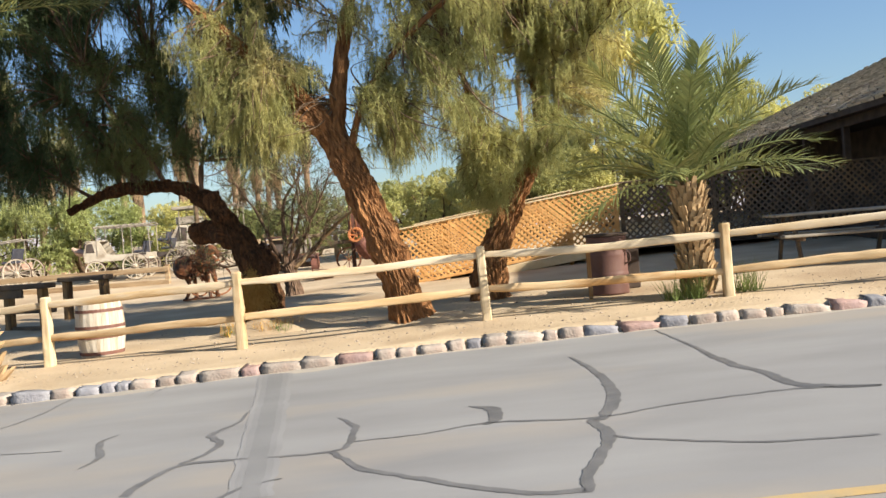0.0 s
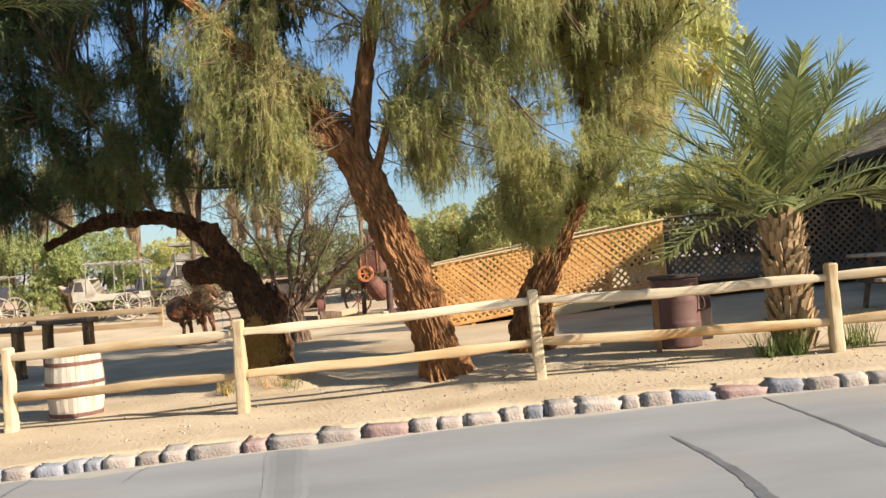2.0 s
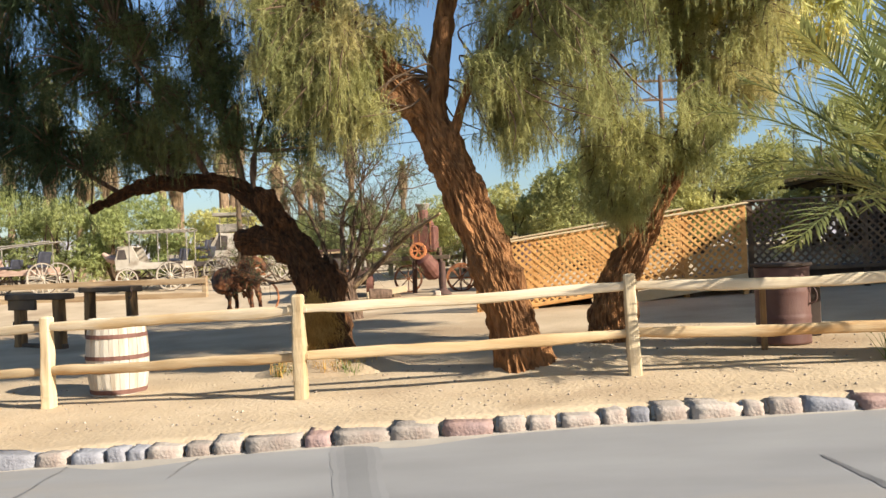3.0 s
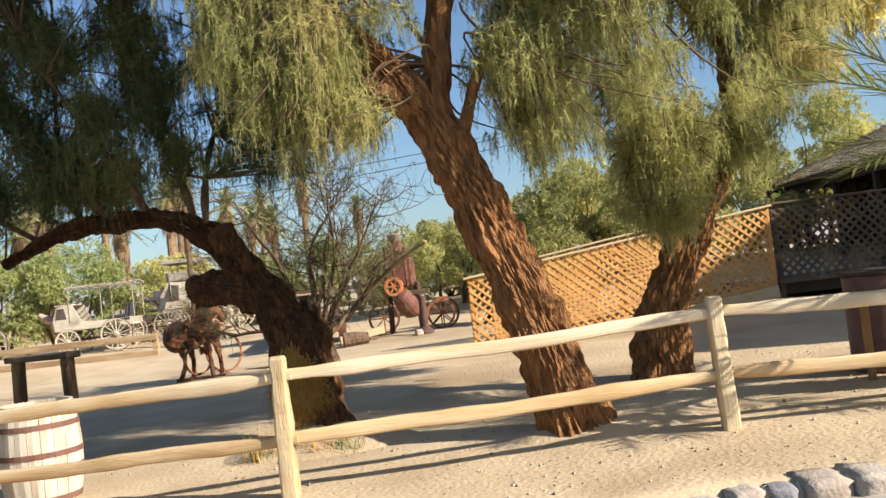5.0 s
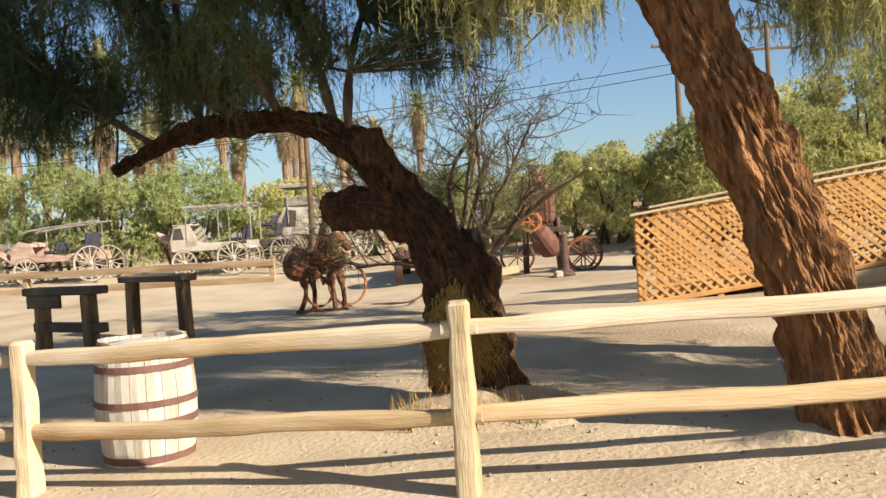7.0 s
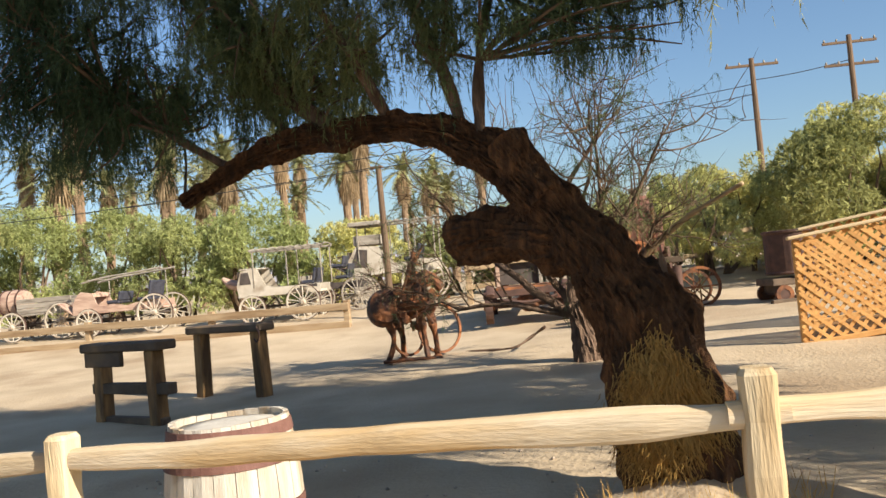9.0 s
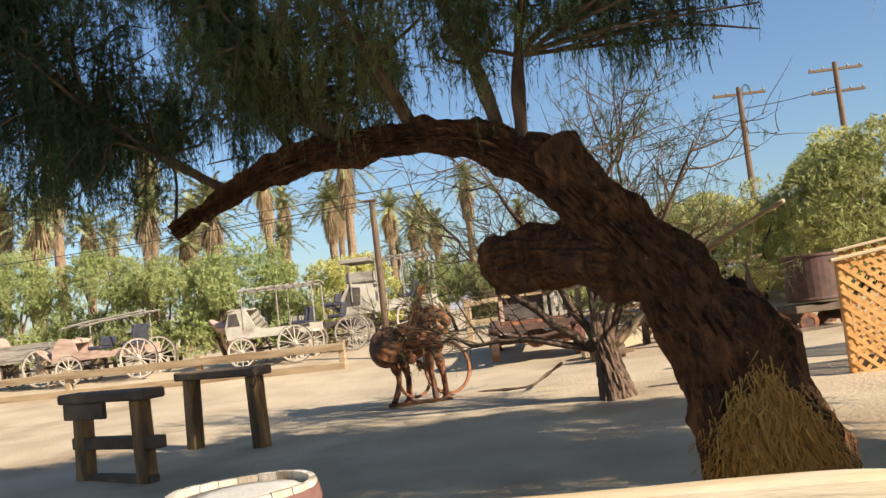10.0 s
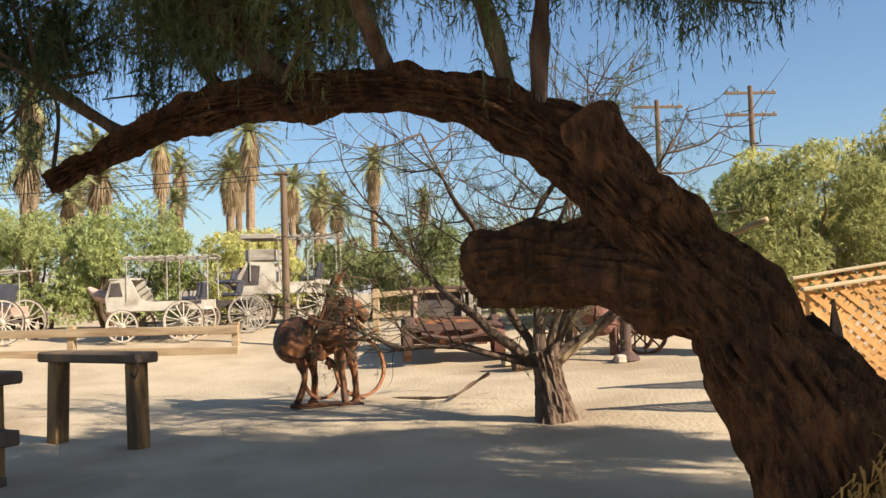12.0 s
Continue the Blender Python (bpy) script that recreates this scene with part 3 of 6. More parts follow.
def crown(tree, limbs, rng, twigs, leaf, per, needles, size, boxes, length=0.5, droop=0.6, twig_len=(0.9, 1.8), keep=None, width=0.055, lift=0.12, seg=4, lean=(0, 0), clump=10, gap=1.35, hole=-0.13):
    """Branchlets from the limbs and from points inside the crown's lobes, with sprays hanging from all of them."""
    g, roots = Geo(), []
    for k in range(twigs):
        c, r = boxes[int(rng.integers(len(boxes)))]
        v = rng.normal(0, 1, 3)
        v = v / np.linalg.norm(v) * rng.uniform(0.15, 1.0) ** 0.5
        tip = Vector((c[0] + v[0] * r[0], c[1] + v[1] * r[1], c[2] + v[2] * r[2]))
        if noise.noise(tip * gap) < hole or keep is not None and not keep(tip):
            continue
        best = min((on_path(l, t) for l in limbs for t in (0.3, 0.55, 0.8, 1.0)), key=lambda p: (p - tip).length)
        d = tip - best
        a = best + d * max(0.0, 1 - rng.uniform(*twig_len) / max(d.length, 0.01))
        mid = (a + tip) / 2 + Vector(rng.normal(0, 0.12, 3)) + Vector((0, 0, 0.12))
        path = smooth_path([a, mid, tip], 5)
        g.tube(path, spread([0.016, 0.01, 0.004], len(path)), seg, cap=False)
        for i in range(max(1, per // clump)):
            q = on_path(path, rng.uniform(0.3, 1.0)) + Vector(rng.normal(0, 0.05, 3))
            if keep is None or keep(q):
                roots += [q + Vector(rng.normal(0, 0.075, 3)) for _ in range(clump)]
    tris = sprays([tuple(q) for q in roots], rng, length, needles, size, droop, width, fan=0.32, lean=lean)
    part("branchwork", g, TWIG, tree)
    ob = triangles("foliage", tris, leaf, tree)
    tagged(ob, "feathery hanging tamarisk sprays", kind="stuff")


def upper_shade_crown(tree, limbs, rng, boxes, count, leaf):
    """The tall head of a tree, mostly out of view and added to shade the yard: steep leaders that carry broad dense
    clumps of sprays.
    """
    g, roots = Geo(), []
    for c, r in boxes:
        for k in range(5):
            tip = Vector((c[0] + rng.uniform(-0.7, 0.7) * r[0], c[1] + rng.uniform(-0.7, 0.7) * r[1], c[2] + rng.uniform(0, 0.7) * r[2]))
            a = min((on_path(l, 1.0) for l in limbs), key=lambda p: (p - tip).length)
            path = smooth_path([a, a.lerp(tip, 0.5) + Vector((0, 0, 0.2)), tip], 6)
            g.tube(path, spread([0.035, 0.022, 0.008], len(path)), 6, cap=False)
        for k in range(count // 12):
            v = rng.normal(0, 1, 3)
            v = v / np.linalg.norm(v) * rng.uniform(0.1, 1.0) ** 0.4
            q = np.array(c) + v * np.array(r)
            if noise.noise(Vector(q) * 2.1) < 0.06:
                continue
            roots += [tuple(q + rng.normal(0, 0.13, 3)) for _ in range(12)]
    part("leader_branch", g, TWIG, tree)["kind"] = "stuff"
    ob = triangles("foliage", sprays(roots, rng, 0.6, 12, 0.2, 0.6, 0.1, fan=0.4), leaf, tree)
    tagged(ob, "feathery hanging tamarisk sprays", kind="stuff")


# ---------------------------------------------------------------- tamarisk with the leaning trunk
def build_leaning_tree():
    rng = np.random.default_rng(11)
    z0 = ground_z(-0.83, 13.75)
    t = thing("tamarisk_tree", "leaning tamarisk with furrowed red-brown bark and drooping yellow-green sprays", "tree", pose(0, 0, 0))
    trunk, p0 = limb_part("trunk", [(-0.66, 13.78, z0 - 0.25), (-0.78, 13.78, z0 + 0.12), (-0.86, 13.8, 0.62), (-1.0, 13.8, 1.16), (-1.28, 13.8, 1.95), (-1.52, 13.8, 2.55), (-1.78, 13.8, 3.05), (-2.1, 13.75, 3.45), (-2.6, 13.65, 3.95)],
                          [0.42, 0.30, 0.245, 0.235, 0.225, 0.215, 0.19, 0.15, 0.11], BARK, t, 140, 40, 0.05, 0.032, 3)
    _, p1 = limb_part("limb", [(-2.3, 13.72, 3.65), (-2.6, 13.65, 3.95), (-3.0, 13.5, 4.4), (-3.6, 13.3, 5.0)], [0.10, 0.105, 0.085, 0.04], BARK, t, 32, 12, 0.04, 0.035, 5)
    _, p2 = limb_part("limb", [(-1.58, 13.8, 2.65), (-1.60, 13.82, 3.2), (-1.42, 13.85, 4.3), (-1.2, 13.8, 5.2), (-0.9, 13.7, 6.2)], [0.16, 0.12, 0.10, 0.08, 0.04], BARK, t, 24, 10, 0.03, 0.02, 8)
    _, p3 = limb_part("limb", [(-1.48, 13.8, 2.5), (-1.2, 13.6, 3.3), (-0.6, 13.3, 4.0), (0.1, 13.0, 4.5), (0.8, 12.9, 4.8)], [0.06, 0.055, 0.045, 0.035, 0.02], BARK, t, 18, 8, 0.02, 0.012, 2)
    _, p4 = limb_part("broken_stub", [(-1.7, 13.8, 2.95), (-2.0, 13.7, 3.12), (-2.2, 13.66, 3.2)], [0.15, 0.12, 0.10], BARK, t, 24, 6, 0.04, 0.03, 4)

    def keep(q):
        c = -1.05 - 0.30 * (q.z - 1.2)
        return not (q.z < 3.7 and q.y < 14.1 and -0.5 < q.x - c < 0.30)
    crown(t, [p1, p2, p3], rng, 860, LEAF1, 20, 30, 0.07,
          [((-1.0, 13.6, 5.6), (2.6, 1.9, 1.5)), ((-1.0, 13.6, 5.6), (2.6, 1.9, 1.5)), ((0.1, 13.6, 4.1), (1.3, 1.1, 1.0)), ((-2.5, 13.5, 4.5), (1.5, 1.2, 1.0)),
           ((-0.35, 13.5, 3.1), (0.75, 0.8, 0.75)), ((0.3, 13.7, 3.2), (0.7, 0.7, 0.9)), ((-2.0, 13.45, 3.5), (0.55, 0.45, 0.5)), ((-1.55, 13.35, 3.3), (0.35, 0.25, 0.4)), ((-2.55, 13.4, 3.25), (0.6, 0.45, 0.5)), ((-3.2, 13.5, 4.1), (0.9, 0.7, 0.7)), ((0.9, 13.2, 4.5), (1.0, 1.0, 0.8)), ((-0.75, 13.3, 3.5), (0.6, 0.4, 0.6)), ((-2.9, 13.3, 3.3), (0.7, 0.5, 0.6)), ((-0.85, 13.8, 2.95), (0.45, 0.4, 0.45)), ((-0.6, 13.9, 2.75), (0.5, 0.4, 0.4)), ((-2.6, 13.6, 2.95), (0.5, 0.4, 0.4)), ((-1.15, 14.2, 3.2), (0.5, 0.3, 0.5))], keep=keep)
    upper_shade_crown(t, [p1, p2, p3], rng, [((-1.2, 13.9, 6.8), (2.6, 1.9, 1.0)), ((0.6, 13.6, 6.3), (1.6, 1.6, 0.9)), ((-3.0, 13.8, 6.3), (1.5, 1.5, 0.8))], 1700, LEAF1)


# ---------------------------------------------------------------- tamarisk that arches to the ground side
def build_arching_tree():
    rng = np.random.default_rng(12)
    z0 = ground_z(-3.25, 14.9)
    t = thing("tamarisk_tree", "old arching tamarisk with a sawn limb and hanging sprays coloured dark as in shade", "tree", pose(0, 0, 0))
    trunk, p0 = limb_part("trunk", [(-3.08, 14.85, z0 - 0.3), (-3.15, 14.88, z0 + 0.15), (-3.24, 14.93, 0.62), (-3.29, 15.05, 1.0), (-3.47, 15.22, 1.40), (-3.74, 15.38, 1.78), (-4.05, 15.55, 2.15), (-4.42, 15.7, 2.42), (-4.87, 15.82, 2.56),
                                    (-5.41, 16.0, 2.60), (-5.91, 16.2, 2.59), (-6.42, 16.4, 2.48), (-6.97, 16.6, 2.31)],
                          [0.42, 0.35, 0.29, 0.27, 0.215, 0.172, 0.14, 0.105, 0.095, 0.094, 0.086, 0.075, 0.055], BARKSHADE, t, 120, 30, 0.05, 0.032, 13)
    limb_part("broken_stem", [(-3.10, 14.93, 0.15), (-3.12, 15.0, 0.6), (-3.17, 15.18, 1.0), (-3.23, 15.38, 1.28), (-3.27, 15.47, 1.40)], [0.34, 0.24, 0.20, 0.16, 0.09], BARKSHADE, t, 64, 16, 0.09, 0.035, 19, "jagged stump of a broken stem")
    limb_part("broken_stub", [(-3.80, 15.39, 1.90), (-3.93, 15.46, 2.10), (-4.02, 15.49, 2.28), (-4.06, 15.50, 2.35)], [0.14, 0.135, 0.125, 0.105], BARKSHADE, t, 48, 12, 0.06, 0.03, 17, "splintered broken stem end")
    limb_part("sawn_limb", [(-3.5, 15.2, 1.50), (-3.85, 15.5, 1.66), (-4.25, 15.85, 1.73), (-4.50, 16.05, 1.72)], [0.17, 0.185, 0.185, 0.175], BARKSHADE, t, 64, 14, 0.08, 0.03, 15, "dark sawn-off limb")
    rs = random.Random(77)
    for k in range(11):
        a = 2 * math.pi * k / 11 + rs.uniform(-0.2, 0.2)
        b = Vector((-3.24 + 0.12 * math.cos(a), 15.40 + 0.12 * math.sin(a), rs.uniform(1.16, 1.3)))
        e = b + Vector((rs.uniform(-0.14, 0.08), rs.uniform(-0.06, 0.1), rs.uniform(0.1, 0.3)))
        limb_part("torn_wood", [b, (b + e) / 2 + Vector((0.015, 0, 0)), e], [0.05, rs.uniform(0.025, 0.045), 0.006], BARKSHADE if k % 3 else BARKDARK, t, 8, 5, 0.02, 0.008, k)
    L = []
    for pts, r in ((([(-4.35, 15.55, 2.4), (-4.5, 15.6, 3.0), (-4.75, 15.7, 3.7), (-5.0, 15.8, 4.6)]), [0.045, 0.038, 0.03, 0.012]),
                   (([(-4.25, 15.5, 2.35), (-4.2, 15.6, 3.0), (-4.05, 15.8, 3.7), (-3.9, 15.9, 4.5)]), [0.045, 0.038, 0.028, 0.012]),
                   (([(-5.3, 16.0, 2.6), (-5.75, 16.0, 2.95), (-6.1, 15.9, 3.5), (-6.5, 15.8, 4.2)]), [0.08, 0.07, 0.045, 0.015]),
                   (([(-5.8, 16.2, 2.6), (-6.1, 16.3, 3.1), (-6.2, 16.5, 3.8), (-6.2, 16.6, 4.6)]), [0.05, 0.04, 0.03, 0.012]),
                   (([(-6.4, 16.4, 2.5), (-7.0, 16.3, 2.9), (-7.6, 16.2, 3.4), (-8.0, 16.1, 3.9)]), [0.04, 0.034, 0.025, 0.01]),
                   (([(-4.9, 15.8, 2.55), (-5.1, 15.5, 3.1), (-5.5, 15.3, 3.8), (-5.9, 15.2, 4.6)]), [0.04, 0.034, 0.025, 0.01])):
        pts = [(pts[0][0], pts[0][1] + 0.12, pts[0][2] - 0.02)] + [(a, c + 0.1, d) for a, c, d in pts[1:]]
        _, p = limb_part("limb", pts, r, BARKDARK, t, 12, 8, 0.02, 0.008, 21)
        L.append(p)
    L.append(p0[len(p0) * 8 // 12:])

    def keep(q):
        a = np.interp(q.x, (-7.0, -6.4, -5.4, -4.4, -3.7), (2.25, 2.45, 2.6, 2.4, 1.8))
        return q.z > a + 0.12 or (q.x < -6.4 and q.z > 2.2)
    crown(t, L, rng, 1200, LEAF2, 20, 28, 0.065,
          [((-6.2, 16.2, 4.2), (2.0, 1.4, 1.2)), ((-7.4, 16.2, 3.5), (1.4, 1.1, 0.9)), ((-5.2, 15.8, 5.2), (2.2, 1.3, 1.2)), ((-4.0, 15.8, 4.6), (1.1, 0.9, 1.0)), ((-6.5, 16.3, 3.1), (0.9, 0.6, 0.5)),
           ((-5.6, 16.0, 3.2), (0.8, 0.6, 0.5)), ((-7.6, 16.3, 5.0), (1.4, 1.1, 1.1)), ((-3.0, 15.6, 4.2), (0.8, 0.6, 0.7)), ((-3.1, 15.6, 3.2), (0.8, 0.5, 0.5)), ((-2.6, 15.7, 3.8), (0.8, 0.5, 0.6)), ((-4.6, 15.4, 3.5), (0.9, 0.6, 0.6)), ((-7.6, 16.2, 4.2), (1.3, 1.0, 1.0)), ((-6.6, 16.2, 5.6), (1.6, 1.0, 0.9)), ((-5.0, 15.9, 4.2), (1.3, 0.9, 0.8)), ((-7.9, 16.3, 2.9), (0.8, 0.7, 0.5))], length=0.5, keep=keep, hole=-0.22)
    upper_shade_crown(t, L[:6], rng, [((-5.6, 15.9, 6.4), (2.4, 1.6, 0.9)), ((-3.6, 15.4, 6.0), (1.6, 1.3, 0.8)), ((-7.6, 16.0, 6.0), (1.5, 1.4, 0.7))], 1300, LEAF2)
    # dry growth round the foot
    g = []
    r2 = random.Random(5)
    for i in range(8500):
        a = r2.gauss(-1.6, 0.42)
        h = 0.28 + 0.60 * r2.random() * (1 - 0.45 * abs(a + 1.6)) + r2.gauss(0, 0.07)
        r = 0.29 + 0.12 * r2.random() ** 2
        b = Vector((-3.20 - 0.05 * h + r * math.cos(a), 14.92 + r * math.sin(a), z0 + h))
        d = Vector((math.cos(a) * 0.3 + r2.gauss(0, 0.3), math.sin(a) * 0.3 + r2.gauss(0, 0.25), -0.55 + r2.gauss(0, 0.4))).normalized() * r2.uniform(0.04, 0.11)
        s = Vector((-math.sin(a), math.cos(a), 0)) * 0.0045
        g += [b - s, b + s, b + d]
    ob = triangles("dry_undergrowth", g, STRAW, t, "straw-coloured dry shoots")
    ob["kind"] = "stuff"


# ---------------------------------------------------------------- tamarisk behind the fence
def build_rear_tree():
    rng = np.random.default_rng(13)
    z0 = ground_z(0.45, 15.6)
    t = thing("tamarisk_tree", "thick-footed tamarisk with hanging yellow-green sprays over its trunk", "tree", pose(0, 0, 0))
    _, p0 = limb_part("trunk", [(0.40, 15.6, z0 - 0.25), (0.42, 15.6, z0 + 0.15), (0.46, 15.6, 0.85), (0.72, 15.6, 1.4), (1.0, 15.55, 1.9), (1.32, 15.5, 2.6), (1.45, 15.5, 3.3), (1.4, 15.4, 4.3)],
                      [0.40, 0.32, 0.26, 0.19, 0.13, 0.11, 0.09, 0.05], BARK, t, 90, 24, 0.05, 0.04, 33)
    _, p1 = limb_part("limb", [(0.75, 15.6, 1.5), (0.55, 15.5, 2.2), (0.5, 15.3, 3.0), (0.2, 15.1, 4.0)], [0.14, 0.11, 0.09, 0.03], BARK, t, 16, 8, 0.02, 0.01, 35)
    _, p2 = limb_part("limb", [(1.35, 15.5, 2.7), (1.8, 15.3, 3.4), (2.2, 15.1, 4.2)], [0.09, 0.07, 0.03], BARK, t, 14, 8, 0.02, 0.01, 36)
    crown(t, [p1, p2, p0[len(p0) * 2 // 3:]], rng, 840, LEAF1, 20, 28, 0.07,
          [((1.0, 15.1, 4.8), (2.0, 1.5, 1.7)), ((1.6, 15.2, 5.2), (1.8, 1.5, 1.3)), ((0.3, 17.0, 4.8), (1.6, 1.1, 1.2)), ((2.1, 13.7, 4.9), (1.3, 1.2, 0.9)), ((2.2, 15.5, 4.3), (1.2, 0.9, 1.1)), ((0.35, 14.9, 3.0), (0.75, 0.7, 0.75)), ((1.15, 14.9, 2.85), (0.7, 0.7, 0.75)), ((1.9, 15.2, 3.5), (0.7, 0.7, 0.7)), ((0.8, 14.9, 2.3), (0.5, 0.4, 0.5)), ((0.45, 14.95, 2.2), (0.45, 0.35, 0.5))])
    upper_shade_crown(t, [p1, p2, p0], rng, [((1.2, 14.7, 6.3), (2.3, 1.4, 0.9)), ((-0.3, 15.0, 6.2), (1.5, 1.2, 0.8)), ((2.3, 14.4, 5.6), (1.3, 1.2, 0.8)), ((2.4, 16.4, 4.6), (1.5, 0.9, 0.9)), ((0.4, 16.6, 5.2), (1.6, 0.9, 0.8))], 1500, LEAF1)


# ---------------------------------------------------------------- tall plain block out of view, added so its shade falls on the porch
def build_shade_block():
    t = thing("timber_barn", "tall boarded block, unseen, added to throw shade on the porch", "building", pose(0, 0, 0))
    x0, x1, y0, y1, h = 12.6, 19.0, 11.6, 17.15, 7.5
    z = 0.1
    for name, c, sz in (("wall", ((x0 + x1) / 2, y0, (z + h) / 2), (x1 - x0, 0.16, h - z)), ("wall", ((x0 + x1) / 2, y1 - 0.1, (z + h) / 2), (x1 - x0, 0.16, h - z)),
                        ("wall", (x0 + 0.08, (y0 + y1) / 2, (z + h) / 2), (0.16, y1 - y0 - 0.4, h - z)), ("wall", (x1 - 0.08, (y0 + y1) / 2, (z + h) / 2), (0.16, y1 - y0 - 0.4, h - z))):
        part(name, Geo().box(c, sz), BEAM, t)
    for k in range(17):
        part("batten", Geo().box((x0 - 0.015, y0 + 0.25 + 0.32 * k, (z + h) / 2), (0.03, 0.05, h - z - 0.1)), PORCH, t)
    part("roof", Geo().box(((x0 + x1) / 2, (y0 + y1) / 2, h + 0.06), (x1 - x0 + 0.1, y1 - y0 + 0.1, 0.12)), SHINGLE, t)


# ---------------------------------------------------------------- small half-bare tree in the yard
def build_bare_tree():
    rng = np.random.default_rng(14)
    x0, y0 = -3.93, 20.7
    z0 = ground_z(x0, y0)
    t = thing("bare_tree", "small half-bare tree with forked grey-brown trunk and thin crooked branches", "tree", pose(0, 0, 0))
    limb_part("trunk", [(x0 + 0.02, y0, z0 - 0.2), (x0, y0, z0 + 0.1), (x0 - 0.03, y0, z0 + 0.38), (x0 - 0.1, y0, z0 + 0.72)], [0.27, 0.18, 0.15, 0.15], BARKDARK, t, 48, 10, 0.05, 0.03, 41)
    limb_part("dead_limb", [(x0 + 0.05, y0, z0 + 0.6), (-3.25, 20.6, 1.4), (-2.68, 20.3, 1.86), (-2.07, 19.6, 2.17)], [0.06, 0.045, 0.035, 0.02], OLDRAIL, t, 10, 6, 0.012, 0, 45, "pale barkless dead limb")
    g, roots = Geo(), []
    heads = [((-1.0, 0.1, 1.0), 2.6, 0.06), ((-0.5, 0.3, 1.4), 2.7, 0.055), ((0.05, 0.2, 1.4), 2.9, 0.065), ((0.7, 0, 1.0), 2.6, 0.055), ((1.1, -0.2, 0.55), 1.5, 0.07), ((-1.3, -0.1, 0.75), 2.4, 0.045), ((0.35, -0.4, 1.3), 2.4, 0.05), ((-0.2, -0.3, 1.5), 2.5, 0.045), ((0.9, 0.3, 1.3), 2.5, 0.045)]
    for d, ln, r in heads:
        pts, rad = grow((x0 - 0.1 + 0.08 * d[0], y0, z0 + 0.58), d, ln, r, rng, 0.16, 0.05, 10)
        lg = Geo().tube(smooth_path(pts, 3), spread(rad, 31), 8, 0.012, 8)
        part("limb", lg, BARKDARK, t, smooth=True)
        for k in range(12):
            s = on_path(pts, rng.uniform(0.25, 1.0))
            v = Vector((d[0] * 0.6, d[1] * 0.6, 0.5)) + Vector(rng.normal(0, 0.8, 3))
            q, qr = grow(s, v, rng.uniform(0.6, 1.4), 0.013, rng, 0.16, 0.10, 7)
            g.tube(q, qr, 5, cap=False)
            for m in range(9):
                s2 = on_path(q, rng.uniform(0.2, 1.0))
                w, wr = grow(s2, Vector((d[0], d[1], 0.3)) + Vector(rng.normal(0, 0.9, 3)), rng.uniform(0.3, 0.8), 0.006, rng, 0.18, 0.06, 5)
                g.tube(w, wr, 4, cap=False)
                if rng.random() < 0.45:
                    roots += [tuple(on_path(w, rng.uniform(0.3, 1))) for _ in range(5)]
    part("branchwork", g, TWIG, t)
    ob = triangles("foliage", sprays(roots, rng, 0.34, 18, 0.055, 0.5, 0.04), LEAF2, t)
    tagged(ob, "thin olive sprays", kind="stuff")


# ---------------------------------------------------------------- date palm
def frond(geo_leaf, geo_stem, base, az, rise, length, rng, sag, leaf=0.30, pairs=34, curl=0.0):
    """A feather frond: an arched midrib with narrow leaflets along both sides."""
    d = Vector((math.cos(az), math.sin(az), 0))
    pts = []
    for i in range(13):
        s = i / 12
        pts.append(Vector(base) + d * (length * math.cos(rise) * s) + Vector((0, 0, length * (math.sin(rise) * s - sag * s * s))))
    geo_stem.tube(pts, spread([0.022, 0.015, 0.009, 0.004], 13), 5, cap=False)
    side = Vector((-d.y, d.x, 0))
    for i in range(pairs):
        s = 0.16 + 0.84 * i / (pairs - 1)
        p = on_path(pts, s)
        tan = (on_path(pts, min(1, s + 0.05)) - on_path(pts, s - 0.05)).normalized()
        up = side.cross(tan).normalized() * -1
        ln = leaf * (0.55 + 0.9 * math.sin(math.pi * min(1, s * 0.8 + 0.14))) * rng.uniform(0.85, 1.15)
        for sg in (-1, 1):
            v = (tan * (0.75 + 0.5 * s) + side * sg * 0.85 + up * rng.uniform(-0.15, 0.75)).normalized()
            tip = p + v * ln - Vector((0, 0, 0.10 * ln + curl * ln))
            wv = v.cross(up).normalized() * 0.014
            q = p + v * ln * 0.45
            geo_leaf += [p - wv * 0.6, q - wv, q + wv, p - wv * 0.6, q + wv, p + wv * 0.6, q - wv, tip, q + wv]


